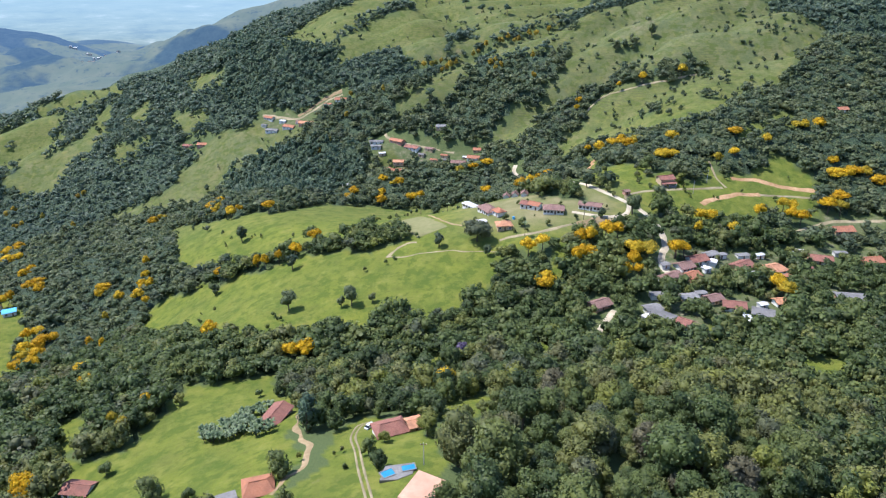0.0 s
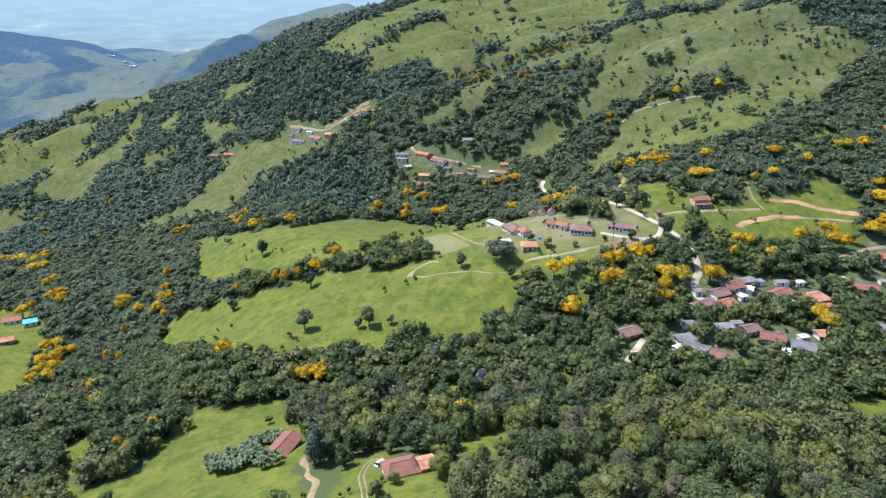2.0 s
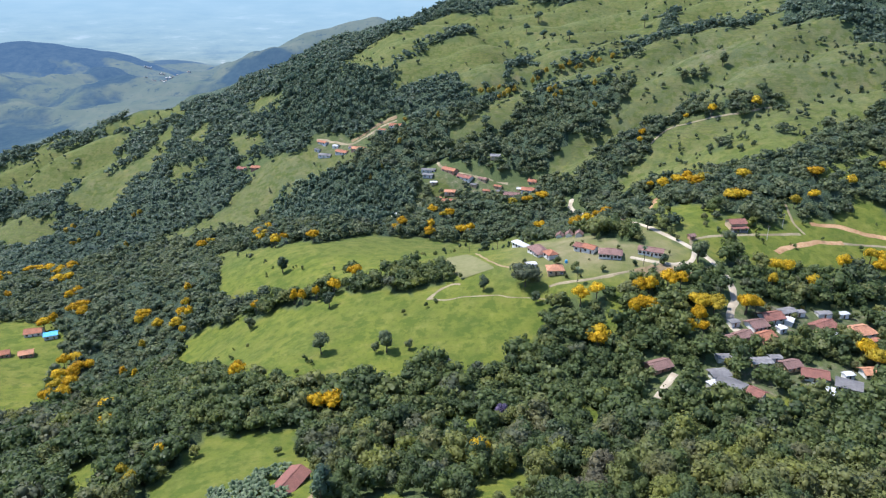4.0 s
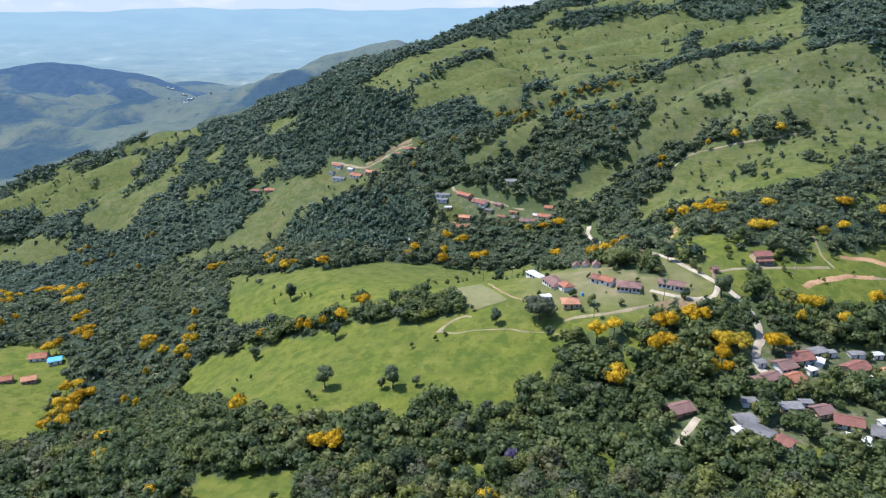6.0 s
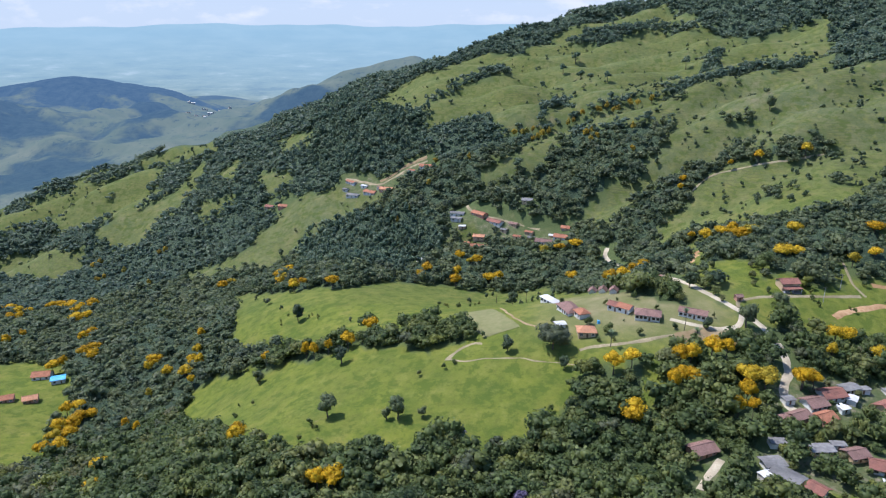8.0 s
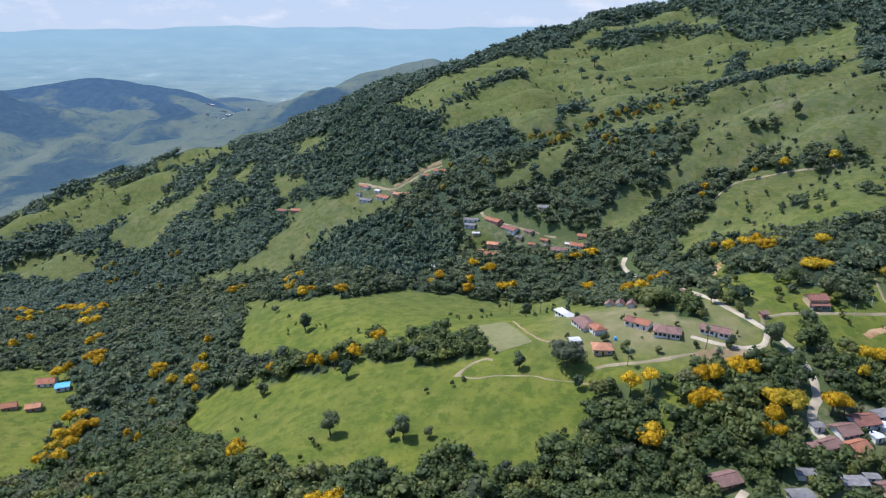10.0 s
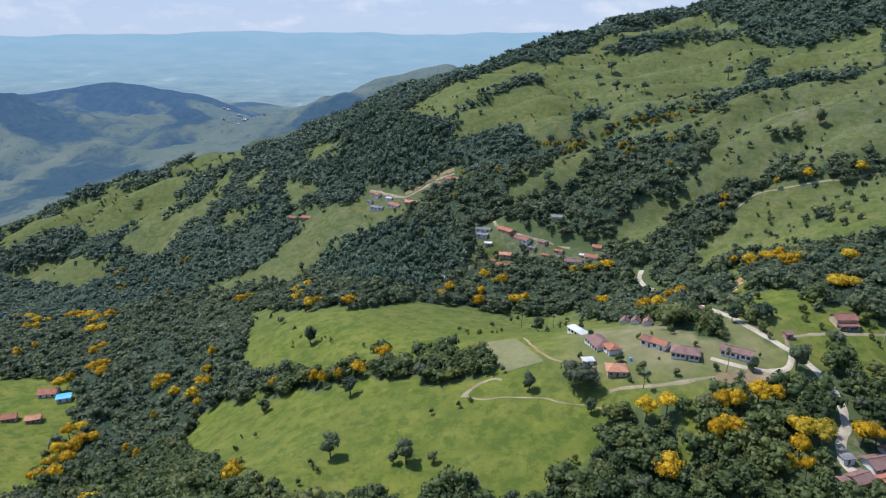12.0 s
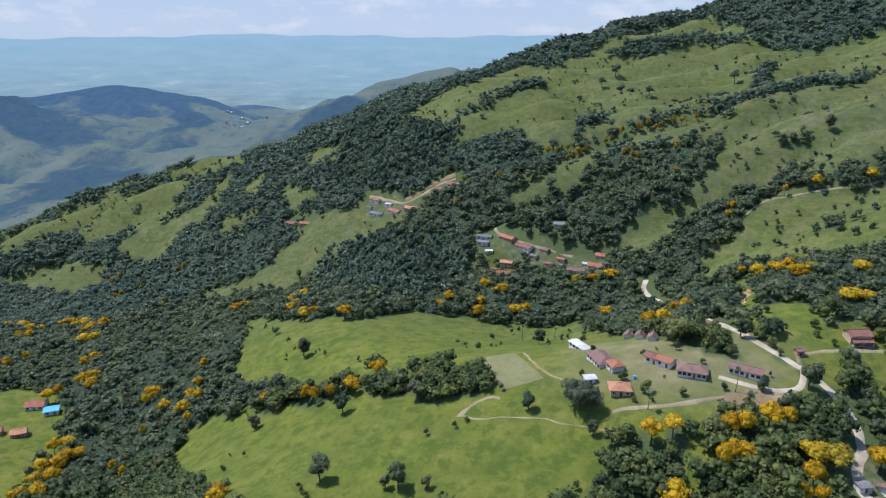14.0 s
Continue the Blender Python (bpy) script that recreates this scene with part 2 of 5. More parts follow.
# ---- the lie of the land ----
# x, y, reach and rise of each swell or hollow, in metres
KNOLLS = [(38, 148, 110, 5.6), (-45, 148, 110, 20.8), (120, 148, 110, -0.8), (-128, 148, 110, -7.7), (-210, -100, 330, -2.6), (-45, 230, 110, -20.6), (202, 148, 110, -15.3), (-210, 148, 110, -19.8), (120, 230, 110, -6.4), (-128, 230, 110, 13.8), (285, -100, 330, 24.6), (-210, 230, 110, 18.5), (38, 312, 110, -13.2), (285, 148, 110, -20.6), (-128, 312, 110, 2.8)]
FIELDS = [(300, 200, 200, -34.3), (202, 312, 110, -2.5), (-210, 312, 110, -23.4), (38, 395, 110, 36.3), (-45, 395, 110, 13.4), (120, 395, 110, 15.7), (-128, 395, 110, 13), (-292, 312, 110, 29), (202, 395, 110, -22.9), (-210, 395, 110, -38.8), (-458, -100, 330, -38.5), (38, 478, 110, -9.3), (-45, 478, 110, -13.4), (-458, 148, 330, -41.4), (285, 395, 110, -12.4)]
VALLEY = [(-450, 200, 200, -18.6), (120, 478, 110, 16.7), (-128, 478, 110, 30.2), (0, 500, 200, -33.4), (202, 478, 110, 30.1), (150, 500, 200, -27.4), (-210, 478, 110, 12.4), (-300, 500, 200, -13.7), (0, 650, 200, -11.3), (-150, 650, 200, 13.6), (-450, 500, 200, 30.5), (450, 500, 200, -29), (-300, 650, 200, -47.1), (300, 650, 200, 27.7), (780, -100, 330, 11.1)]
SLOPES = [(450, 650, 200, -23.2), (-450, 650, 200, -18.9), (0, 800, 200, 7.3), (-150, 800, 200, -2.9), (150, 800, 200, 12.8), (-160, -800, 800, 59.8), (300, 800, 200, 16.3), (-600, 650, 200, -14.9), (480, -800, 800, 77.4), (-150, 950, 200, 31), (-600, 800, 200, -29.1), (-458, 890, 330, 13.5), (-952, 642, 330, -24.2), (-210, 1138, 330, 39.6), (285, 1138, 330, -32.2)]
SPURS = [(-458, 1138, 330, 19.2), (-952, 890, 330, -24.7), (750, 1070, 520, 61.3), (-705, 1138, 330, 20.5), (-800, 1120, 800, -19.5), (-1200, 680, 520, -49.2), (38, 1385, 330, 48.1), (-210, 1385, 330, 32.6), (-458, 1385, 330, -19), (360, 1460, 520, 39.6), (-1440, 480, 800, -78.7), (780, 1385, 330, 53.1), (38, 1632, 330, 11.7), (750, 1460, 520, 73.8), (-210, 1632, 330, -19.5)]
RANGE = [(-800, -1440, 800, -23.5), (1120, -1440, 800, 56.3), (480, 1760, 800, 77.7), (1200, 2240, 1300, 121.5), (3040, -480, 2200, 158.5), (2240, 2240, 1300, 65.2), (3040, 1280, 2200, 202.5), (-2080, 3040, 800, 69.2), (-2240, 3040, 2200, -146), (3040, -2240, 2200, 168.8), (160, -4000, 1300, 73.5), (-4000, -480, 2200, -112.5), (-4000, 1280, 2200, -103.9), (160, 4320, 1300, -84.7), (-480, 4800, 2200, -189.6)]
LANDFORMS = np.array(KNOLLS + FIELDS + VALLEY + SLOPES + SPURS + RANGE, float)


def rise(x, y):
    """Height of the bare ground at x, y (arrays or numbers)."""
    x, y = np.asarray(x, float), np.asarray(y, float)
    z = np.full(np.broadcast(x, y).shape, -29.9)
    for cx, cy, reach, up in LANDFORMS:
        z = z + up * np.exp(-((x - cx) ** 2 + (y - cy) ** 2) / reach ** 2)
    return z


def spurs(x, y):
    """Side spurs that run down into the western valley: -1 in the hollows, 1 on the crests."""
    mask = np.exp(-(((x + 790) / 300) ** 4 + ((y - 1060) / 300) ** 4))
    return mask * np.sin((y - 0.42 * x) / 27 + 1.3 * np.sin(x / 75) + 0.8 * np.sin(y / 60 + x / 110))


def gully(x, y):
    """0 in the gullies of the upper pasture, 1 on the bulges between them."""
    v = y - 0.33 * x + 9 * np.sin(x / 55) + 5 * np.sin(x / 23 + y / 90)
    return np.abs(np.sin((v - 795) * np.pi / 83.5))


def furrows(x, y):
    """Smooth bulges of the upper pasture with sharp gullies between them, running down to the west."""
    mask = np.clip((y - 540) / 120, 0, 1) * np.clip((x + 170) / 120, 0, 1)
    return mask * (15 * gully(x, y) - 9 + 3.5 * np.abs(np.sin((y + 0.17 * x) / 12 + 1.2 * np.sin(x / 40))))


def ripple(x, y):
    """Gullies and hummocks of the slopes."""
    far = np.clip((np.hypot(x, y) - 420) / 450, 0, 1)
    a = np.sin(x / 29 + 1.7 * np.sin(y / 83)) * np.sin(y / 71 + 1.3 * np.sin(x / 61))
    b = np.sin((x + 0.45 * y) / 14 + 1.5 * np.sin(y / 57)) * (0.6 + 0.4 * np.sin(y / 43 + x / 90))
    c = np.sin(x / 5.3 + np.sin(y / 7)) * np.sin(y / 6.1 + np.sin(x / 9))
    d = spurs(x, y)
    return a * (0.5 + 5.5 * far) + b * (0.15 + 2.3 * far) + c * (0.06 + 0.3 * far) + 15 * d + furrows(x, y)


def lie(x, y):
    return rise(x, y) + ripple(np.asarray(x, float), np.asarray(y, float))


def lie_at(x, y):
    return float(lie(x, y))


# clearings, woods and yards in plan; the later lie over the earlier
COVER = []


def patch(kind, outline):
    COVER.append((kind, outline))


patch("grass", [(-215, 934), (-208, 983), (-203, 1021), (-168, 1022), (-132, 1036), (-118, 1178), (-76, 1145), (-42, 1140), (-15, 1162), (22, 1242), (70, 1276), (146, 1348), (186, 1317), (218, 1396), (263, 1321), (298, 1188), (350, 1163), (390, 1110), (238, 645), (208, 629), (170, 623), (140, 627), (125, 603), (101, 596), (75, 603), (55, 618), (41, 635), (45, 649), (74, 662), (102, 693), (79, 754), (37, 777), (12, 739), (3, 727), (-10, 723), (-33, 717), (-54, 713), (-58, 720), (-40, 730), (-25, 743), (-10, 763), (-35, 796), (-64, 874), (-97, 858), (-123, 853), (-133, 886), (-158, 899)])
patch("grass", [(217, 969), (285, 845), (336, 771), (343, 754), (352, 690), (370, 691), (360, 667), (316, 627), (296, 635), (268, 638), (233, 620), (197, 629), (174, 634), (157, 703)])
patch("wood", [(201, 1334), (213, 1305), (233, 1236), (236, 1164), (253, 1147), (278, 1091), (292, 1091), (328, 1081), (353, 1079), (385, 1091), (412, 1178), (313, 1262), (259, 1402), (224, 1396)])
patch("wood", [(33, 1167), (71, 1154), (103, 1119), (126, 1188), (149, 1202), (190, 1210), (219, 1150), (231, 1224), (197, 1237), (156, 1266), (113, 1260), (59, 1195)])
patch("wood", [(-135, 899), (-118, 925), (-97, 954), (-75, 972), (-38, 981), (-41, 1054), (-64, 1050), (-77, 989), (-95, 988), (-114, 950), (-137, 915)])
patch("wood", [(-2, 811), (11, 826), (24, 841), (41, 857), (30, 901), (15, 895), (0, 822)])
patch("wood", [(-31, 747), (-57, 785), (-56, 798), (-36, 802), (-10, 805), (10, 807), (30, 820), (55, 828), (78, 837), (104, 845), (132, 855), (160, 870), (191, 891), (219, 891), (251, 912), (279, 932), (279, 924), (220, 850), (179, 822), (155, 824), (135, 847), (109, 836), (88, 822), (61, 815), (33, 815), (11, 795), (-10, 763)])
patch("wood", [(37, 771), (49, 783), (69, 776), (94, 765), (122, 754), (137, 755), (127, 709), (115, 689), (100, 671), (94, 665), (74, 662), (61, 657), (44, 645), (34, 629), (-12, 647), (-24, 663), (-50, 708), (-54, 713), (-33, 715), (-10, 721), (3, 725), (12, 736), (27, 749)])
patch("wood", [(240, 656), (226, 658), (213, 651), (188, 642), (172, 671), (153, 673), (135, 666), (118, 662), (101, 638), (88, 629), (78, 621), (59, 603), (89, 579), (116, 590), (125, 606), (132, 620), (140, 630), (151, 636), (164, 632), (182, 629), (208, 629), (237, 640)])
patch("wood", [(198, 966), (201, 982), (217, 1007), (240, 1059), (221, 978), (195, 895)])
patch("wood", [(232, 819), (250, 831), (281, 851), (301, 920), (273, 905)])
patch("wood", [(171, 715), (188, 711), (198, 715), (191, 729), (175, 725)])
patch("grass", [(147, 639), (165, 635), (197, 628), (233, 618), (271, 643), (303, 649), (325, 650), (297, 594), (277, 582), (245, 571), (227, 539), (212, 530), (197, 524), (180, 521), (163, 534), (146, 532), (132, 546), (119, 562), (102, 545), (99, 583), (120, 601), (128, 618), (138, 630)])
patch("wood", [(178, 590), (182, 588), (184, 570), (180, 561), (173, 569)])
patch("wood", [(212, 576), (221, 576), (226, 569), (216, 560)])
patch("grass", [(216, 501), (240, 513), (269, 533), (272, 525), (238, 490), (213, 483)])
patch("grass", [(214, 447), (228, 462), (243, 461), (248, 452), (249, 436), (227, 425), (211, 429), (191, 432), (194, 440)])
patch("grass", [(163, 419), (176, 446), (184, 456), (184, 429), (177, 413)])
patch("grass", [(110, 534), (118, 536), (119, 500), (101, 418), (89, 413)])
patch("grass", [(111, 458), (126, 464), (139, 452), (131, 410), (115, 397), (100, 394)])
patch("grass", [(142, 369), (164, 381), (186, 394), (210, 402), (236, 406), (254, 436), (194, 442), (156, 415)])
patch("grass", [(103, 414), (123, 424), (140, 434), (158, 434), (167, 428), (186, 428), (177, 412), (108, 393)])
patch("grass", [(116, 399), (137, 410), (171, 417), (184, 418), (153, 386), (140, 385), (118, 379)])
patch("grass", [(87, 415), (94, 404), (105, 393), (109, 385), (102, 363), (91, 361), (88, 379)])
patch("gum", [(-292, 934), (-303, 1064), (-219, 943), (-157, 894), (-127, 885), (-125, 856), (-122, 816), (-124, 797), (-143, 798), (-173, 796), (-203, 786), (-252, 818), (-274, 859)])
patch("gum", [(-211, 692), (-181, 711), (-143, 697), (-102, 681), (-73, 635), (-80, 591), (-99, 555), (-146, 562), (-196, 615), (-228, 675)])
patch("grass", [(-204, 772), (-223, 768), (-250, 769), (-267, 766), (-276, 751), (-287, 737), (-290, 707), (-299, 700), (-308, 691), (-340, 702), (-361, 688), (-329, 659), (-289, 654), (-247, 638), (-226, 642), (-228, 676), (-210, 690), (-191, 704), (-171, 717), (-157, 716), (-149, 726), (-158, 746), (-174, 748)])
patch("grass", [(-345, 849), (-334, 870), (-299, 837), (-280, 818), (-285, 801), (-317, 818)])
patch("grass", [(-347, 961), (-304, 922), (-280, 908), (-274, 879), (-304, 886), (-327, 910)])
patch("yard", [(-205, 770), (-208, 784), (-187, 775), (-159, 761), (-124, 734), (-137, 729), (-158, 744), (-174, 748)])
patch("yard", [(-161, 757), (-148, 766), (-132, 777), (-115, 779), (-106, 771), (-118, 767), (-135, 762), (-147, 748)])
patch("grass", [(-865, 957), (-975, 1093), (-841, 1005), (-904, 1143), (-853, 1155), (-724, 1078), (-673, 1100), (-575, 1029), (-553, 996), (-582, 989), (-623, 977), (-642, 956), (-654, 939), (-685, 928), (-792, 995), (-818, 976), (-835, 958), (-843, 948)])
patch("grass", [(-996, 1094), (-981, 1101), (-948, 1135), (-831, 1013), (-839, 977), (-861, 966), (-876, 971)])
patch("grass", [(-665, 940), (-642, 956), (-614, 978), (-583, 989), (-543, 978), (-499, 899), (-521, 878), (-530, 860), (-545, 849), (-616, 915), (-631, 910), (-654, 904), (-687, 915)])
patch("grass", [(-564, 832), (-554, 843), (-533, 857), (-514, 880), (-489, 895), (-474, 915), (-496, 980), (-477, 978), (-469, 982), (-442, 902), (-447, 874), (-448, 845), (-466, 836), (-474, 830), (-463, 789), (-486, 793), (-523, 807)])
patch("grass", [(-738, 843), (-717, 857), (-675, 872), (-582, 814), (-549, 798), (-534, 770), (-538, 754), (-577, 753), (-655, 778), (-726, 829)])
patch("grass", [(-839, 1171), (-808, 1189), (-785, 1207), (-685, 1119), (-636, 1129), (-604, 1149), (-570, 1165), (-531, 1152), (-468, 1007), (-495, 1007), (-553, 1025), (-655, 1108), (-761, 1197), (-789, 1178), (-746, 1072)])
patch("grass", [(-424, 845), (-384, 821), (-364, 825), (-354, 813), (-364, 794), (-385, 792)])
patch("grass", [(-420, 900), (-406, 915), (-392, 924), (-377, 901), (-383, 860)])
patch("yard", [(-69, 632), (-65, 648), (-62, 666), (-51, 665), (-37, 657), (-12, 644), (12, 632), (34, 623), (36, 602), (12, 609), (-1, 619), (-24, 618), (-47, 623)])
patch("grass", [(-67, 634), (-66, 644), (-56, 647), (-48, 643), (-40, 636), (-43, 627)])
patch("grass", [(-253, 587), (-218, 552), (-171, 510), (-142, 501), (-118, 500), (-106, 516), (-86, 536), (-70, 540), (-46, 541), (-9, 539), (11, 533), (29, 517), (41, 435), (60, 406), (73, 390), (84, 388), (91, 412), (95, 415), (109, 380), (102, 360), (85, 352), (76, 350), (68, 349), (67, 329), (61, 313), (52, 311), (51, 318), (60, 336), (63, 348), (40, 337), (29, 335), (28, 321), (26, 312), (19, 306), (13, 298), (7, 294), (-8, 290), (-19, 293), (-33, 292), (-46, 291), (-56, 291), (-66, 287), (-75, 287), (-90, 291), (-103, 299), (-114, 306), (-130, 319), (-151, 336), (-172, 354), (-196, 387), (-196, 400), (-185, 410), (-161, 400), (-157, 408), (-187, 441), (-199, 467), (-208, 496), (-233, 539)])
patch("wood", [(-188, 412), (-187, 421), (-185, 436), (-162, 425), (-147, 417), (-130, 410), (-119, 399), (-109, 398), (-92, 396), (-86, 400), (-72, 388), (-61, 386), (-59, 396), (-50, 396), (-34, 388), (-29, 395), (-22, 377), (-17, 370), (-23, 365), (-38, 362), (-51, 363), (-67, 371), (-88, 382), (-99, 378), (-112, 382), (-127, 386), (-153, 398), (-171, 405)])
patch("grass", [(-124, 206), (-115, 210), (-111, 220), (-113, 231), (-108, 245), (-96, 250), (-79, 250), (-68, 241), (-60, 227), (-56, 210), (-57, 195), (-52, 185), (-52, 164), (-50, 152), (-129, 184), (-149, 205), (-146, 209), (-131, 199)])
patch("grass", [(-166, 231), (-164, 240), (-145, 233), (-133, 219), (-136, 210), (-151, 216)])
patch("grass", [(-37, 155), (-37, 170), (-32, 182), (-30, 194), (-23, 195), (-7, 180), (-4, 161), (-2, 144), (-37, 154)])
patch("grass", [(-15, 255), (0, 258), (7, 250), (-2, 231), (-11, 234)])
patch("grass", [(38, 263), (48, 264), (48, 256), (36, 245)])
patch("grass", [(112, 282), (121, 286), (128, 276), (116, 259), (105, 262)])
patch("grass", [(146, 247), (161, 249), (172, 243), (166, 233), (142, 223), (138, 227)])
patch("grass", [(-3, 193), (6, 205), (20, 207), (20, 201), (5, 181), (-2, 172)])
patch("grass", [(8, 143), (11, 156), (14, 151), (15, 142)])
patch("grass", [(-128, 182), (-119, 197), (-106, 203), (-115, 234), (-110, 247), (-94, 251), (-74, 250), (-66, 237), (-54, 206), (-44, 163), (-48, 151), (-56, 149), (-63, 146), (-73, 139), (-109, 157)])
patch("grass", [(-42, 144), (-37, 158), (-33, 177), (-31, 186), (-23, 154), (-20, 129), (-24, 119), (-42, 125)])
patch("grass", [(-31, 185), (-24, 191), (-8, 186), (-1, 165), (-2, 138), (2, 136), (0, 120), (-19, 124)])
patch("grass", [(-70, 154), (-62, 165), (-52, 163), (-45, 155), (-43, 133), (-58, 134)])
patch("grass", [(-431, 443), (-363, 445), (-345, 450), (-313, 443), (-274, 400), (-262, 366), (-242, 331), (-234, 308), (-298, 303)])
patch("yard", [(105, 325), (118, 343), (145, 347), (177, 355), (196, 356), (183, 330), (158, 317), (131, 315), (109, 308)])
patch("yard", [(101, 301), (116, 302), (136, 304), (157, 306), (173, 309), (162, 281), (144, 277), (123, 275), (106, 272), (95, 278)])
patch("yard", [(211, 372), (233, 375), (218, 346), (204, 349)])
patch("yard", [(222, 394), (245, 405), (280, 407), (270, 389), (239, 387)])
patch("yard", [(64, 266), (73, 285), (80, 287), (76, 269)])
patch("yard", [(240, 372), (262, 373), (248, 350), (228, 347)])
patch("yard", [(207, 325), (226, 326), (213, 304), (195, 303)])


def inside(px, py, outline):
    hit = np.zeros(px.shape, bool)
    n = len(outline)
    for i in range(n):
        (x0, y0), (x1, y1) = outline[i], outline[(i + 1) % n]
        if y0 == y1:
            continue
        hit ^= ((y0 > py) != (y1 > py)) & (px < (x1 - x0) * (py - y0) / (y1 - y0) + x0)
    return hit


def wobble(x, y):
    """Uneven edges for the clearings."""
    s = 0.7 + np.clip(np.hypot(x, y) / 900, 0, 1)
    return (x + s * (2.2 * np.sin(y / 6.3 + x / 15) + 1.6 * np.sin(y / 2.7 - x / 4.1)), y + s * (2.2 * np.sin(x / 5.7 - y / 13) + 1.6 * np.sin(x / 2.9 + y / 3.7)))


def cover(x, y):
    """0 grass, 1 wood, 2 yard, 3 planted gum trees."""
    x, y = np.asarray(x, float), np.asarray(y, float)
    wx, wy = wobble(x, y)
    c = np.ones(x.shape, int)
    for kind, outline in COVER:
        c[inside(wx, wy, outline)] = {"grass": 0, "wood": 1, "yard": 2, "gum": 3}[kind]
    return c


def fill_mesh(name, co, quads, material, attributes=()):
    """A mesh straight from arrays of corners and four-sided faces."""
    me = bpy.data.meshes.new(name)
    nf = len(quads)
    me.vertices.add(len(co))
    me.vertices.foreach_set("co", np.ascontiguousarray(co, dtype=np.float32).ravel())
    me.loops.add(nf * 4)
    me.loops.foreach_set("vertex_index", np.ascontiguousarray(quads, dtype=np.int32).ravel())
    me.polygons.add(nf)
    me.polygons.foreach_set("loop_start", np.arange(0, nf * 4, 4, dtype=np.int32))
    for key, values in attributes:
        at = me.attributes.new(key, "FLOAT", "POINT")
        at.data.foreach_set("value", np.ascontiguousarray(values, dtype=np.float32))
    me.update(calc_edges=True)
    me.materials.append(material)
    return me


def smooth(me):
    me.polygons.foreach_set("use_smooth", np.ones(len(me.polygons), bool))
    return me


def fan(radii, angles, closed):
    """Corners in plan and faces of a sheet laid out in rings."""
    r, a = np.meshgrid(radii, angles, indexing="ij")
    x, y = r * np.sin(a), r * np.cos(a)
    m, n = r.shape
    i, j = np.meshgrid(np.arange(m - 1), np.arange(n if closed else n - 1), indexing="ij")
    k = (j + 1) % n
    quads = np.stack([i * n + j, i * n + k, (i + 1) * n + k, (i + 1) * n + j], -1).reshape(-1, 4)[:, ::-1]
    return x.ravel(), y.ravel(), r.ravel(), a.ravel(), quads


EDGE = 1500.0
ahead = np.radians(np.arange(-60, 46.01, 0.34))
behind = np.radians(np.arange(48.5, 298, 2.5))
radii = np.concatenate([[0.01, 8], np.geomspace(18, EDGE, 300)])
gx, gy, gr, ga, gq = fan(radii, np.concatenate([ahead, behind]), True)
gc = cover(gx, gy)
ground = new("ground", smooth(fill_mesh("ground", np.stack([gx, gy, lie(gx, gy)], -1), gq, M_GROUND, [
    # "dry" marks the drier upland grass and also carries its painted haze tint.
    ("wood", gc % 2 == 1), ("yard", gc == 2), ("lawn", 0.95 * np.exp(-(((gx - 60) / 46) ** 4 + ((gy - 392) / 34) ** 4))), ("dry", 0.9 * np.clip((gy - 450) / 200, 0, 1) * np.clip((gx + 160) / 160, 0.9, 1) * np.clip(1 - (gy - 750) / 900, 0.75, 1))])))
tagged(ground, "green hillside of pasture and woodland floor", "hillside", kind="structure")


# ---- the far valley and plain ----
# x, y, reach, rise, and whether the hill is wooded
FAR_HILLS = [(-1880, 2750, 330, 115, 1), (-1560, 2800, 200, 50, 1), (-2350, 2600, 400, 70, 1), (-2900, 2300, 500, 80, 1), (-550, 2500, 400, 40, 0), (-1682, 1850, 270, 110, 1), (-2000, 1750, 350, 90, 1), (-1350, 1900, 240, 55, 0),
             (-1330, 2260, 130, 60, 1), (-1000, 2300, 250, 45, 0), (-1120, 1950, 120, 25, 1), (-900, 2750, 260, 60, 1), (-1250, 3300, 200, 45, 1), (-1650, 3500, 160, 40, 1), (-2250, 3300, 260, 60, 0), (-700, 3300, 240, 60, 0), (-760, 1850, 150, 35, 0), (-1150, 1600, 200, 30, 0),
             (-727, 1943, 130, 33, 0), (-636, 1977, 130, 19, 0), (-542, 2007, 130, 78, 0), (-347, 2052, 130, 102, 0), (-690, 1850, 75, 6, 1), (-625, 1880, 65, 6, 1)]


def folds(x, y):
    """Rolling ridges of the far valley, 1 on the crests and -1 in the hollows."""
    u, w = 0.8 * x + 0.6 * y, 0.8 * y - 0.6 * x
    big = np.sin(u / 92 + 1.6 * np.sin(w / 160)) * np.sin(w / 130 + 0.9 * np.sin(u / 210))
    small = np.sin(u / 37 + 1.4 * np.sin(w / 61)) * np.sin(w / 52 + u / 120)
    fine = np.sin(u / 17 + 1.7 * np.sin(w / 33)) * np.sin(w / 23 + 1.2 * np.sin(u / 41))
    return 0.58 * big + 0.32 * small + 0.10 * fine


def far_rise(x, y, r):
    z = rise(x, y)
    for cx, cy, reach, up, trees in FAR_HILLS:
        z = z + up * np.exp(-((x - cx) ** 2 + (y - cy) ** 2) / reach ** 2)
    z = z + np.clip((r - EDGE) / 500, 0, 1) * (44 - 36 * np.clip((r - 2900) / 500, 0, 1)) * folds(x, y)
    lift = np.clip((r - 4400) / 370, 0, 1)
    turn = np.arctan2(x, y)
    return z * (1 - lift) + lift * (150.0 + 26 * turn + 9 * np.sin(turn * 13 + 1.0) + 5 * np.sin(turn * 37) + 3 * np.sin(turn * 83))


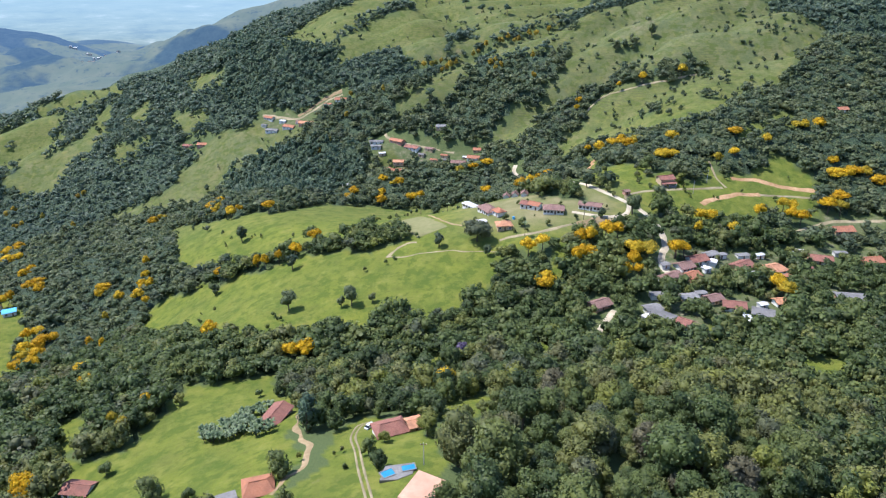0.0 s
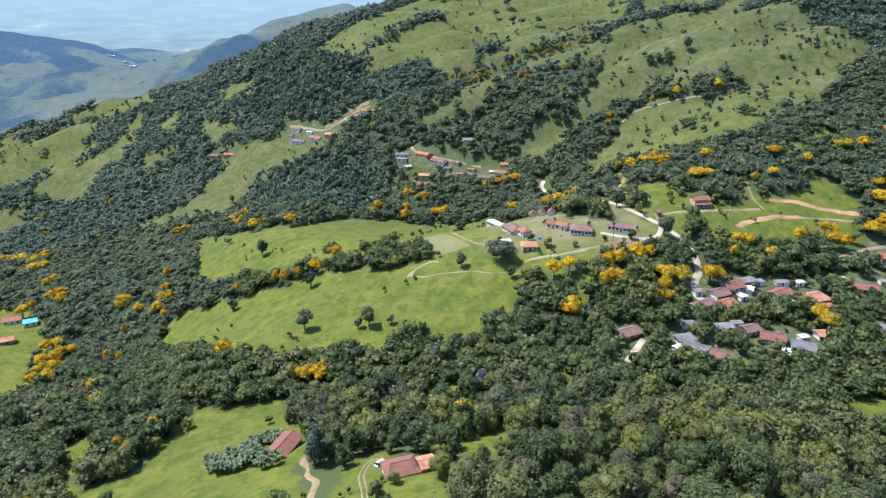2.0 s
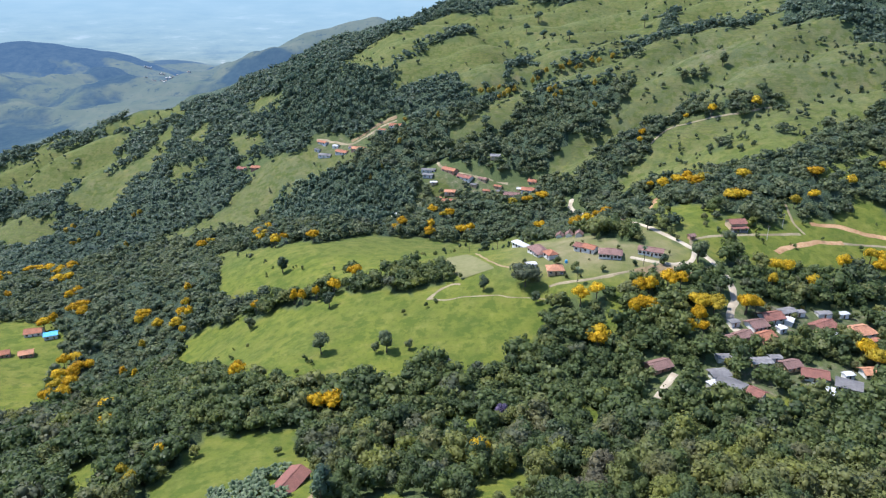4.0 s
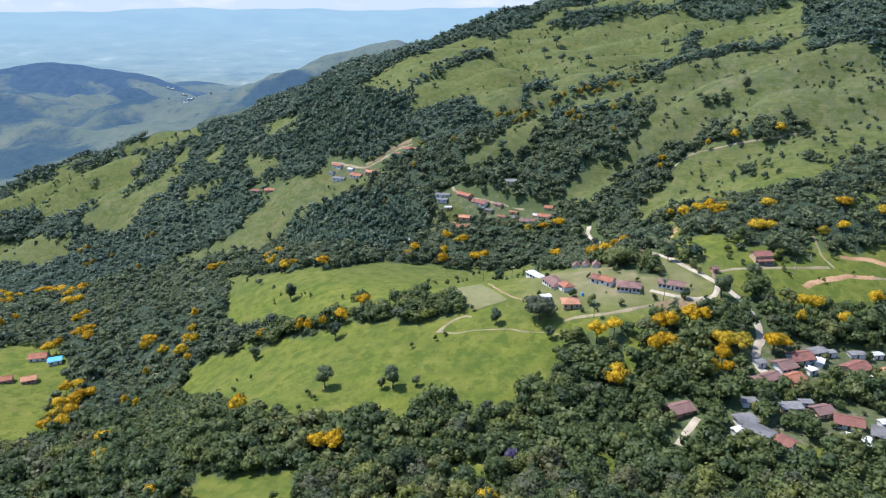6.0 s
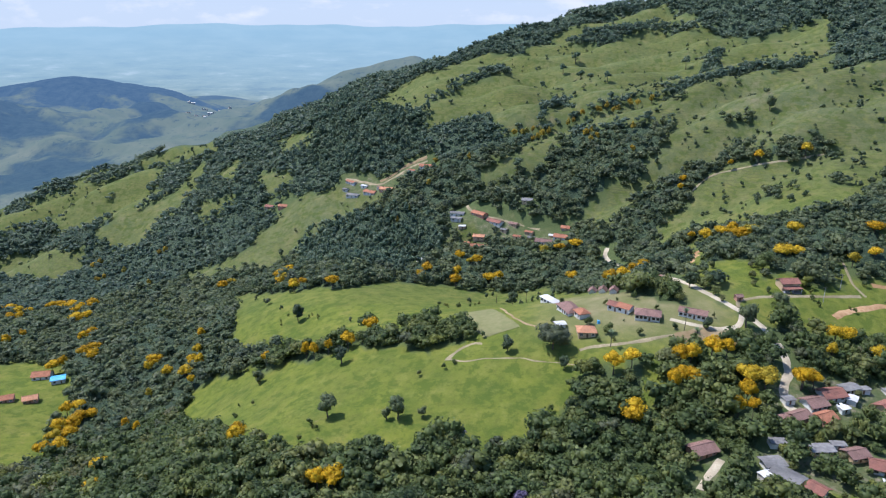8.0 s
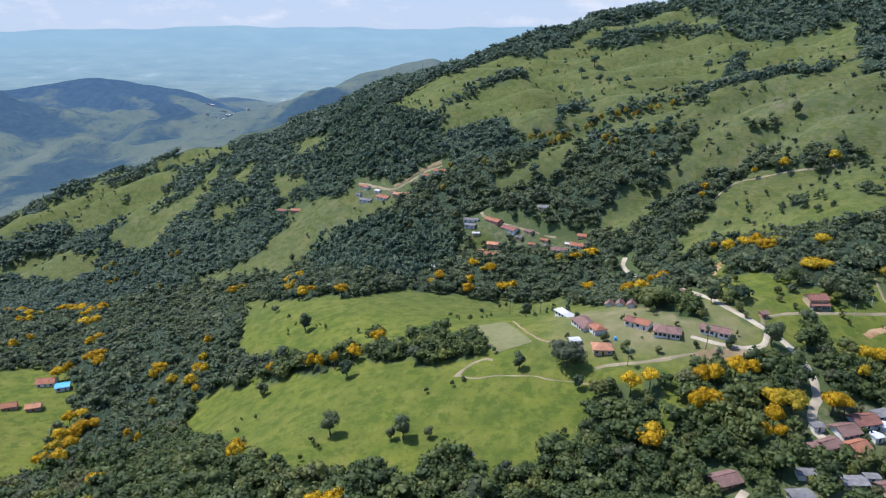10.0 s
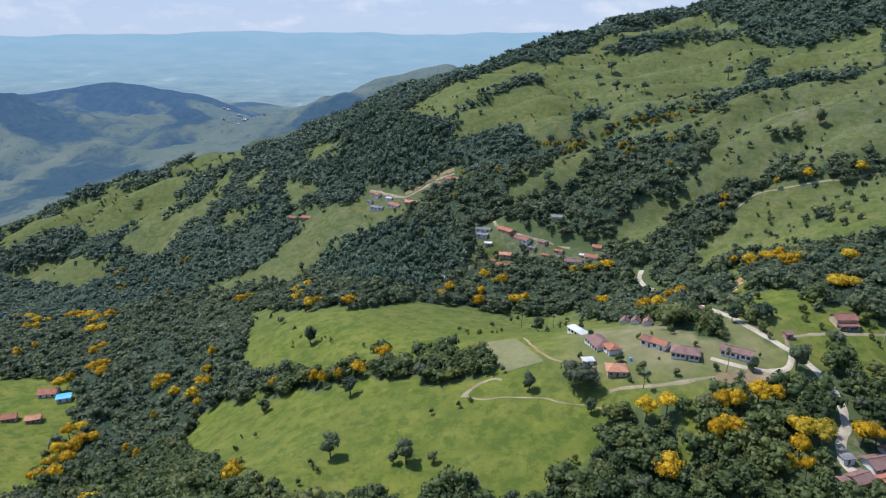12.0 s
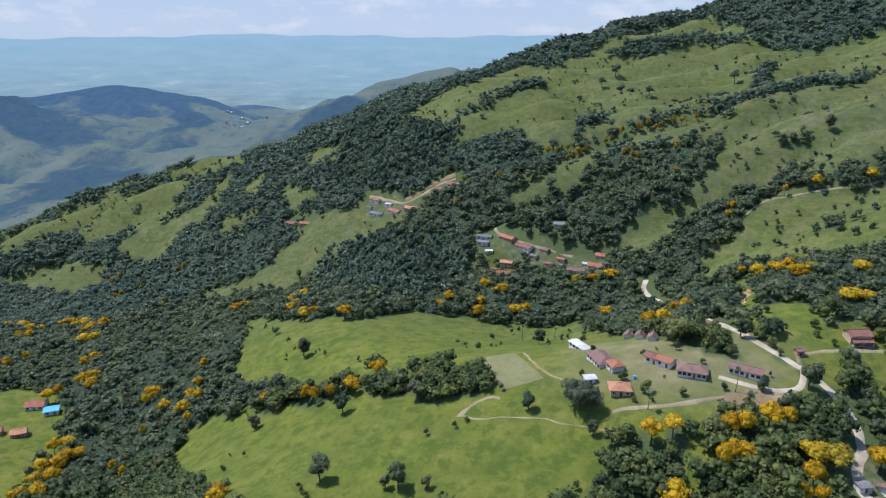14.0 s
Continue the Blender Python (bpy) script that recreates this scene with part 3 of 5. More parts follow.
def hazed_distance_material():
    """Farmland and woods many kilometres away; haze painted in as bluish colour and glow."""
    n = Nodes("distance", 1.0, 0.0)
    more = n.add("ShaderNodeMath", operation="MULTIPLY_ADD")
    n.link(n.attribute("trees"), more.inputs[0])
    more.inputs[1].default_value = 0.34
    n.link(n.noise(0.0060, 7, 0.6), more.inputs[2])
    wood = n.ramp(more.outputs[0], [(0.53, (0.0,)), (0.65, (1.0,))])
    dots = n.ramp(n.noise(0.045, 4, 0.7), [(0.60, (0.0,)), (0.65, (0.7,))])
    lines = n.ramp(n.noise(0.016, 7, 0.75), [(0.58, (0.0,)), (0.62, (0.7,))])
    green = n.mix(1.0, wood, n.mix(1.0, dots, lines, "SCREEN"), "SCREEN")
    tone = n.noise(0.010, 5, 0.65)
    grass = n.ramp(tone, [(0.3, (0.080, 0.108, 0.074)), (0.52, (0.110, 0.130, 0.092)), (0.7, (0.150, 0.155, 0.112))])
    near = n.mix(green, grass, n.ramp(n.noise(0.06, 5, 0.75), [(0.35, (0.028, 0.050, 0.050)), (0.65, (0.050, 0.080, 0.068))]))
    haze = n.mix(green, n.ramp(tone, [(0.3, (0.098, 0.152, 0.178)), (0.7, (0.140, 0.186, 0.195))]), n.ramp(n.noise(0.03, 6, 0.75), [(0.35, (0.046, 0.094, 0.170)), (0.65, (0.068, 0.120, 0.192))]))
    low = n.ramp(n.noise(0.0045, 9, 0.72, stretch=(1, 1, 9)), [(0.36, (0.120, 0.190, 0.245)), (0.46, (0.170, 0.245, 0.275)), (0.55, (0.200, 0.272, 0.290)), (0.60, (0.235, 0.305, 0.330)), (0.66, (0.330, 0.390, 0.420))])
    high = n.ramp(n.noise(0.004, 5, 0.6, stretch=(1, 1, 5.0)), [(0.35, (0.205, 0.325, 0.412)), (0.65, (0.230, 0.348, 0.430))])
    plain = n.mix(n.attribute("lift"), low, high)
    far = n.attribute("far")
    # Emission stands in for hazy air; the "veil" mask raises it with distance.
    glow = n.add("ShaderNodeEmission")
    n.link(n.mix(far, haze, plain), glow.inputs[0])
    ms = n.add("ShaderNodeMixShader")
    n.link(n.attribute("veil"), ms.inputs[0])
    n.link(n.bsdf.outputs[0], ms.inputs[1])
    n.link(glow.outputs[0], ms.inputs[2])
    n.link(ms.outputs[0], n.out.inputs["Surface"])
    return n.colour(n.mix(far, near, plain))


M_FAR = hazed_distance_material()
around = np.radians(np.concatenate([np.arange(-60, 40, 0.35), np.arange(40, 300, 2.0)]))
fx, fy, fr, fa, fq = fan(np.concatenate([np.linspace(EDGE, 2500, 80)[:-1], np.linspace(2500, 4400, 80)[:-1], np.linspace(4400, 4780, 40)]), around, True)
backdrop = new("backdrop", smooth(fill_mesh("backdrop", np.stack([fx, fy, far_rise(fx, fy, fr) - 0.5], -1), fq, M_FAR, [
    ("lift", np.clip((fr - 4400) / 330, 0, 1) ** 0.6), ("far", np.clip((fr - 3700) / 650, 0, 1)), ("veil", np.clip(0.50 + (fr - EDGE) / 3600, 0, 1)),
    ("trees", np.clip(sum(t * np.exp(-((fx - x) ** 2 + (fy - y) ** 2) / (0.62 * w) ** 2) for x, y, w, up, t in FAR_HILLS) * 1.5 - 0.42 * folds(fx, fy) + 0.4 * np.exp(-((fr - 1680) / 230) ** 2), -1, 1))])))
tagged(backdrop, "hazy blue-green valley and plain reaching to the horizon", "distant landscape", kind="structure")


def sky_material():
    """Pale blue air over the horizon with a low bank of white cloud."""
    n = Nodes("horizon sky", 1.0, 0.0)
    up = n.attribute("up")
    air = n.ramp(up, [(0.0, (0.60, 0.70, 0.80)), (0.28, (0.62, 0.73, 0.86)), (0.5, (0.56, 0.71, 0.90)), (1.0, (0.42, 0.60, 0.86))])
    puff = n.ramp(n.noise(0.0026, 8, 0.6, stretch=(1, 1, 2.6)), [(0.50, (0.0,)), (0.68, (0.9,))])
    veil = n.ramp(up, [(0.20, (0.0,)), (0.26, (1.0,)), (0.5, (0.6,)), (0.65, (0.0,))])
    both = n.mix(1.0, puff, veil, "MULTIPLY")
    c = n.mix(both, air, (0.86, 0.89, 0.94))
    glow = n.add("ShaderNodeEmission")
    n.link(c, glow.inputs[0])
    glow.inputs[1].default_value = 0.59
    n.link(glow.outputs[0], n.out.inputs["Surface"])
    return n.mat


hx, hy, hr, ha, hq = fan(np.array([4785.0, 4786, 4787, 4788, 4789, 4790]), np.radians(np.arange(0, 360, 2.0)), True)
ring = np.round(hr - 4785) / 5
horizon_sky = new("horizon_sky", smooth(fill_mesh("horizon_sky", np.stack([hx, hy, -150 + 1370 * ring], -1), hq, sky_material(), [("up", ring)])))
tagged(horizon_sky, "pale blue sky with white clouds low over the horizon", "sky", kind="structure")


# ---- trees ----
def cube_ball():
    """Corners and four-sided faces of a rounded block, the dark inside of a clump."""
    co = [Vector((x, y, z)).normalized() for x in (-1, 1) for y in (-1, 1) for z in (-1, 1)]
    quads = [(0, 1, 3, 2), (4, 6, 7, 5), (0, 4, 5, 1), (2, 3, 7, 6), (0, 2, 6, 4), (1, 5, 7, 3)]
    return np.array(co), np.array(quads)


BALL_CO, BALL_Q = cube_ball()


def crown_arrays(rng, rad, low, high, n_leaf, leaf, n_lobe, spread=0.66, core=0.92, droop=0.0):
    """A crown of leaf sprays on uneven clumps: corners, faces."""
    mid, half = (low + high) / 2, (high - low) / 2
    lobes = []
    for i in range(n_lobe):
        a = i * 2.4 + rng.uniform(-0.5, 0.5)
        d = spread * rad * math.sqrt((i + 0.3) / n_lobe)
        up = rng.uniform(-0.45, 0.45) * half + (0.3 * half if d < 0.3 * rad else 0) - droop * d
        lobes.append((d * math.cos(a), d * math.sin(a), mid + up, rng.uniform(0.40, 0.58) * rad, rng.uniform(0.42, 0.62) * half))
    L = np.array(lobes)
    cos, qs, base = [], [], 0
    for x, y, z, r, h in lobes:
        p = BALL_CO * np.array([r, r, h]) * core * (1 + 0.15 * rng.standard_normal((len(BALL_CO), 1))) + np.array([x, y, z])
        cos.append(p)
        qs.append(BALL_Q + base)
        base += len(p)
    pick = rng.integers(0, n_lobe, n_leaf * 3)
    d = rng.standard_normal((n_leaf * 3, 3))
    d[:, 2] = np.abs(d[:, 2]) * 1.1 - 0.45
    d /= np.linalg.norm(d, axis=1, keepdims=True)
    size = np.stack([L[pick, 3], L[pick, 3], L[pick, 4]], -1)
    p = L[pick, :3] + d * size * rng.uniform(0.86, 1.12, (len(pick), 1))
    q = np.abs((p[:, None, :] - L[None, :, :3]) / np.stack([L[:, 3], L[:, 3], L[:, 4]], -1)[None])
    buried = ((q ** 2).sum(-1) < 0.72).any(1)
    p, d = p[~buried][:n_leaf], d[~buried][:n_leaf]
    nrm = d + 0.55 * rng.standard_normal(d.shape) + np.array([0, 0, 0.25])
    nrm /= np.linalg.norm(nrm, axis=1, keepdims=True)
    t = np.cross(nrm, rng.standard_normal(d.shape))
    t /= np.linalg.norm(t, axis=1, keepdims=True)
    b = np.cross(nrm, t)
    s = leaf * rng.uniform(0.6, 1.35, (len(p), 1)) / 2
    s2 = s * rng.uniform(0.55, 1.0, (len(p), 1))
    four = np.stack([p - t * s, p - b * s2 + nrm * s * 0.25, p + t * s, p + b * s2 + nrm * s * 0.25], 1)
    cos.append(four.reshape(-1, 3))
    qs.append(np.arange(len(p) * 4).reshape(-1, 4) + base)
    return np.concatenate(cos), np.concatenate(qs)


def stem_mesh(name, rng, height, thick, limbs, reach):
    """A tapered, leaning trunk with limbs."""
    bm = bmesh.new()

    def rod(a, b, ra, rb, sides=6):
        a, b = Vector(a), Vector(b)
        rot = (b - a).to_track_quat("Z", "Y").to_matrix()
        rings = []
        for c, r in ((a, ra), (a.lerp(b, 0.5) + Vector((rng.uniform(-1, 1), rng.uniform(-1, 1), 0)) * 0.05 * (b - a).length, (ra + rb) / 2), (b, rb)):
            rings.append([bm.verts.new(c + rot @ Vector((r * math.cos(k * math.tau / sides), r * math.sin(k * math.tau / sides), 0))) for k in range(sides)])
        for lo, hi in zip(rings, rings[1:]):
            for k in range(sides):
                bm.faces.new((lo[k], lo[(k + 1) % sides], hi[(k + 1) % sides], hi[k]))

    top = (rng.uniform(-0.4, 0.4), rng.uniform(-0.4, 0.4), height)
    rod((0, 0, -1.2), top, thick, thick * 0.55, 8)
    for i in range(limbs):
        a = i * 2.4 + rng.uniform(-0.3, 0.3)
        z = height * rng.uniform(0.55, 0.98)
        f = z / height
        rod((top[0] * f, top[1] * f, z), (reach * math.cos(a), reach * math.sin(a), z + reach * rng.uniform(0.4, 0.9)), thick * 0.45, thick * 0.12, 5)
    me = bpy.data.meshes.new(name)
    bm.to_mesh(me)
    bm.free()
    me.materials.append(M_BARK)
    return smooth(me)


def part(name, data, parent, label=""):
    ob = new(name, data)
    ob.parent = parent
    return tagged(ob, label)


def tree_thing(name, rng, rad, height, n_leaf, leaf, n_lobe, material, label, category, bole=0.35, group="", crown_label=""):
    base = new(name)
    tagged(base, label, category, group)
    part("trunk", stem_mesh("trunk", rng, height * 0.6, 0.035 * height, 6, rad * 0.6), base)
    co, q = crown_arrays(rng, rad, height * bole, height, n_leaf, leaf, n_lobe)
    part("crown", fill_mesh("crown", co, q, material, [("tint", np.full(len(co), rng.uniform(0, 1)))]), base, crown_label)
    return base


def stand(x, y, turn, size=1.0, sink=0.0):
    return Matrix.Translation((x, y, lie_at(x, y) - sink)) @ Matrix.Rotation(turn, 4, "Z") @ Matrix.Diagonal((size, size, size, 1))


# yellow-flowering trees: x, y and reach of the crown
YELLOWS = []
YELLOWS.append([(-272, 605, 5.0), (-266, 610, 4.2), (-208, 584, 5.6), (-202, 589, 4.8), (-193, 539, 5.0), (-187, 543, 4.3), (-166, 505, 4.3), (-160, 509, 3.6), (-134, 497, 4.2), (-76, 562, 4.6), (-78, 546, 3.6), (-52, 561, 4.1), (-51, 543, 4.4), (-43, 577, 4.1), (-38, 580, 3.5), (-53, 588, 4.3), (-26, 553, 5.2), (-19, 555, 4.4), (15, 585, 3.8), (27, 583, 5.1), (39, 586, 4.7), (71, 485, 3.6), (77, 486, 3.6), (53, 443, 5.0), (60, 444, 4.3), (35, 530, 5.0), (138, 502, 5.6), (145, 502, 4.8), (132, 520, 5.0), (138, 520, 4.2)])
YELLOWS.append([(122, 522, 4.1), (116, 536, 2.7), (167, 493, 4.5), (149, 455, 5.6), (156, 454, 4.8), (74, 340, 4.2), (79, 341, 3.6), (72, 327, 4.4), (78, 327, 3.7), (69, 323, 3.1), (89, 347, 4.5), (95, 347, 3.8), (45, 334, 4.1), (53, 337, 4.8), (51, 306, 4.4), (101, 331, 5.6), (108, 331, 4.8), (98, 321, 4.3), (92, 311, 2.8), (98, 312, 2.8), (124, 335, 3.9), (-79, 392, 4.3), (-89, 381, 3.8), (-108, 380, 2.9), (-114, 384, 2.5), (-99, 378, 2.5), (-143, 397, 2.5), (-213, 444, 3.2), (-212, 434, 3.2), (-203, 429, 3.7)])
YELLOWS.append([(-209, 421, 4.4), (-226, 427, 4.2), (-244, 443, 4.4), (-244, 435, 2.9), (-199, 409, 2.5), (-226, 405, 2.5), (-221, 466, 2.6), (-266, 382, 4.4), (-262, 388, 3.7), (-253, 374, 4.8), (-249, 380, 4.1), (-256, 361, 5.0), (-252, 368, 4.3), (-249, 348, 4.9), (-245, 355, 4.1), (-241, 331, 4.7), (-237, 338, 4.0), (-207, 361, 2.5), (-220, 370, 2.5), (-497, 593, 5.6), (-491, 601, 4.8), (-473, 589, 5.2), (-468, 596, 4.4), (-456, 561, 5.0), (-452, 568, 4.2), (-468, 626, 5.6), (-463, 633, 4.8), (-442, 609, 5.2), (-437, 616, 4.4), (-401, 583, 5.6)])
YELLOWS.append([(-395, 590, 4.8), (-398, 569, 5.0), (-378, 544, 5.3), (-372, 551, 4.5), (-400, 597, 5.1), (-327, 484, 4.3), (-323, 490, 3.7), (-305, 454, 5.1), (-300, 460, 4.3), (-293, 447, 4.6), (-313, 432, 4.3), (-309, 438, 3.6), (-387, 477, 3.4), (-387, 495, 3.5), (-506, 750, 4.8), (-501, 756, 4.0), (-469, 703, 4.2), (-465, 709, 3.6), (-444, 715, 5.0), (-410, 733, 5.1), (-405, 738, 4.4), (-381, 661, 4.2), (-119, 306, 3.7), (-101, 764, 4.8), (-101, 720, 3.2), (-63, 745, 3.6), (-20, 792, 5.6), (-12, 794, 4.8), (-7, 796, 5.0), (-1, 798, 4.2)])
YELLOWS.append([(9, 796, 5.6), (16, 798, 4.8), (0, 765, 4.3), (5, 767, 3.7), (36, 813, 4.6), (42, 815, 3.9), (52, 757, 5.2), (58, 758, 4.4), (57, 747, 4.2), (63, 749, 3.6), (96, 747, 4.6), (91, 694, 5.0), (125, 631, 3.0), (122, 622, 2.5), (181, 631, 4.4), (217, 634, 4.5), (161, 633, 2.5), (68, 818, 5.6), (76, 820, 4.7), (83, 815, 4.2), (88, 817, 3.6), (101, 824, 5.6), (109, 825, 4.8), (124, 832, 4.0), (-124, 675, 2.8), (-114, 688, 2.6), (51, 820, 4.2), (-447, 629, 4.9), (-68, 264, 3.9), (-62, 265, 4.2)])
YELLOWS.append([(-118, 302, 4.1), (1, 219, 3.2), (-122, 213, 2.7), (-120, 231, 2.5), (-129, 220, 2.5), (-147, 189, 4.1), (-144, 181, 4.5), (-185, 299, 4.0), (-167, 271, 3.9), (50, 304, 4.2), (151, 376, 4.6), (156, 376, 3.9), (193, 393, 4.2), (167, 366, 3.5), (214, 395, 4.9), (220, 394, 4.1), (213, 405, 4.3), (218, 405, 3.7), (167, 307, 4.7), (168, 299, 4.3), (199, 456, 4.6), (209, 484, 4.4), (229, 475, 3.6), (262, 500, 4.5), (267, 500, 3.8), (278, 502, 4.8), (268, 456, 4.0), (264, 442, 5.6), (270, 441, 4.8), (278, 445, 5.2)])
YELLOWS.append([(284, 443, 4.4), (244, 409, 5.6), (251, 407, 4.8), (256, 418, 5.0), (123, 334, 4.2), (128, 335, 3.6), (144, 360, 2.7), (288, 434, 5.2), (294, 432, 4.4), (186, 451, 2.9)])
# single trees of the pastures: x, y, height
LONE = [(-140, 377, 9.2), (-80, 316, 12.0), (-47, 311, 10.9), (-52, 311, 5.9), (-36, 311, 6.3), (-88, 365, 8.2), (-140, 443, 10.4), (-99, 421, 5.7), (-2, 353, 9.5), (24, 338, 5.6), (-5, 487, 8.8), (-240, 667, 13.6), (91, 369, 6.5), (110, 374, 11.0), (213, 725, 12.0), (193, 726, 10.8), (101, 414, 5.8), (131, 394, 10.0), (91, 413, 8.1)]
FLAT = [(6, 942, 11.2), (32, 993, 13.3), (51, 1072, 18), (54, 975, 13.0), (66, 956, 11.4), (83, 919, 11.6), (198, 944, 17), (184, 983, 14.9), (-13, 726, 14.8)]

GARDEN = [(-18, 150.5, 6.0), (-22, 161, 5.7), (-18, 169, 4.8), (-48, 158, 8.5), (-108, 234, 7.7), (-141, 213, 7.8), (-76, 159, 9.0), (-90, 164, 9.7), (-118, 190, 8.5), (-28, 154, 3.1), (81, 415, 9.3), (99, 413, 8.4), (109, 423, 8.1), (67, 413, 7.7), (127, 430, 10.0), (136, 443, 12.1), (-42, 199, 12.0), (-38, 192, 10.0), (36, 371.5, 8.8), (44.8, 362.6, 6.0), (59, 361.5, 5.5), (40, 356.5, 4.0), (76, 367, 6.5), (91, 368.5, 5.0), (109.5, 367, 7.0), (24, 403, 6.0), (53, 373, 2.6), (70, 385, 3.0), (47, 357, 3.4), (19, 376, 5.0)]
keep_off = [(x, y, 0.9 * r + 1.2) for row in YELLOWS for x, y, r in row] + [(x, y, 4.0) for x, y, h in LONE + GARDEN]


def sprawl():
    """Where the trees of the woods stand: x, y, size, by jittered rows that widen with distance."""
    rng = np.random.default_rng(5)
    out = []
    r = 112.0
    while r < EDGE - 10:
        gap = 5.4 + max(0, r - 250) * 0.0012 + max(0, r - 850) * 0.003
        lo, hi = (-0.82, 0.74) if r < 430 else (-0.82, 0.63)
        n = int((hi - lo) * r / gap)
        a = lo + (np.arange(n) + rng.uniform(0, 1, n)) / n * (hi - lo)
        rr = r + rng.uniform(-0.5, 0.5, n) * gap
        out.append(np.stack([rr * np.sin(a), rr * np.cos(a), gap * (0.62 + 1.0 * rng.beta(1.6, 2.2, n))], -1))
        r += gap * 0.92
    p = np.concatenate(out)
    far = np.hypot(p[:, 0], p[:, 1])
    away = rise(p[:, 0] * (1 + 90 / far), p[:, 1] * (1 + 90 / far)) - rise(p[:, 0], p[:, 1])
    p = p[(far < 1000) | (away > -14)]
    c = cover(p[:, 0], p[:, 1])
    p = p[(c % 2 == 1) | ((c == 2) & (rng.uniform(0, 1, len(p)) < 0.35))]
    for kx, ky, kr in keep_off:
        p = p[np.hypot(p[:, 0] - kx, p[:, 1] - ky) > kr]
    for line, half in CLEAR_LINES:
        for (x0, y0), (x1, y1) in zip(line, line[1:]):
            dx, dy = x1 - x0, y1 - y0
            t = np.clip(((p[:, 0] - x0) * dx + (p[:, 1] - y0) * dy) / (dx * dx + dy * dy), 0, 1)
            p = p[np.hypot(p[:, 0] - x0 - t * dx, p[:, 1] - y0 - t * dy) > half + 1.5 + p[:, 2] * 0.2]
    return p


# roads and tracks in plan: (line, half width); trees keep clear of them and of the houses
ROAD_MAIN = [(64, 582), (62, 569), (68, 550), (74, 517), (79, 480), (83, 443), (92, 419), (99, 405), (108, 392), (115, 384), (120, 374), (123, 361), (122, 347), (118, 338), (114.5, 327), (116, 321), (123, 318)]
ROAD_LOWER = [(81, 287), (75, 279), (70, 270)]
ROAD_DRIVE = [(112, 391), (107, 375), (100, 371), (94, 370), (83, 372), (75, 375)]
ROAD_SCHOOL = [(102, 369), (88, 366), (70, 360), (53, 355), (42, 353), (31, 351)]
ROAD_TRACK = [(31.7, 339.7), (13.5, 344), (4, 347), (-10.5, 348.7), (-22.7, 348), (-29.5, 351.6), (-29.3, 357.9), (-24.4, 359.5)]
ROAD_RIGHT = [(110.5, 392), (113.5, 400), (122, 405.5), (138, 412), (161, 418.6), (181, 424)]
ROAD_NEAR = [(-14, 118), (-18, 131), (-20, 139), (-23, 151), (-26, 165), (-29, 178), (-28, 188), (-24, 190)]
ROAD_HAMLET = [(-57, 676), (-54.6, 669), (-47.4, 658.6), (-27, 649), (-2.5, 639), (21, 631), (34, 622)]
ROAD_GULLY = [(-49, 148), (-46, 155), (-42, 162), (-43, 174), (-50, 191), (-54, 211)]
ROAD_EAST = [(209, 383), (228, 394), (246, 401), (276, 400)]
ROAD_HILL = [(184, 424), (181, 436), (183, 457)]
ROAD_SETTLE = [(-205, 781), (-180, 769), (-158, 757), (-145, 764), (-132, 775), (-112, 780)]
CLEAR_LINES = [(ROAD_MAIN[:4], 3.0), (ROAD_MAIN[5:], 3.2), (ROAD_LOWER, 2.4), (ROAD_DRIVE, 2), (ROAD_SCHOOL, 3), (ROAD_TRACK, 2), (ROAD_RIGHT, 2), (ROAD_NEAR, 3), (ROAD_HAMLET, 3), (ROAD_GULLY, 2.5), (ROAD_EAST, 2.5), (ROAD_SETTLE, 6), (ROAD_HILL, 2)]
HOUSE_SPOTS = []


# ---- roads and bare ground ----
def smooth_line(line, step=1.5):
    pts = [Vector((*p, 0)) for p in line]
    out = []
    for i in range(len(pts) - 1):
        p0, p1, p2, p3 = pts[max(i - 1, 0)], pts[i], pts[i + 1], pts[min(i + 2, len(pts) - 1)]
        n = max(2, int((p2 - p1).length / step))
        for k in range(n):
            t = k / n
            out.append(0.5 * ((2 * p1) + (p2 - p0) * t + (2 * p0 - 5 * p1 + 4 * p2 - p3) * t * t + (3 * p1 - p0 - 3 * p2 + p3) * t ** 3))
    out.append(pts[-1])
    return out


def road(name, line, width, material, label, lift=0.2, ragged=0.4):
    """A strip laid on the ground, with uneven edges."""
    pts = smooth_line(line)
    co, quads = [], []
    cols = max(5, int(width / 1.2))
    for i, p in enumerate(pts):
        d = (pts[min(i + 1, len(pts) - 1)] - pts[max(i - 1, 0)]).normalized()
        side = Vector((d.y, -d.x, 0))
        wl_, wr_ = (width / 2 * (1 + ragged * noise.noise(Vector((p.x * 0.13, p.y * 0.13, s)))) for s in (0, 7))
        for c in range(cols):
            f = c / (cols - 1)
            q = p + side * (-wl_ + f * (wl_ + wr_))
            edge = -0.25 if c in (0, cols - 1) else lift
            co.append((q.x, q.y, lie_at(q.x, q.y) + edge))
    for i in range(len(pts) - 1):
        for c in range(cols - 1):
            a = i * cols + c
            quads.append((a, a + 1, a + cols + 1, a + cols))
    ob = new(name, smooth(fill_mesh(name, np.array(co), np.array(quads), material)))
    return tagged(ob, label, "road", kind="structure")


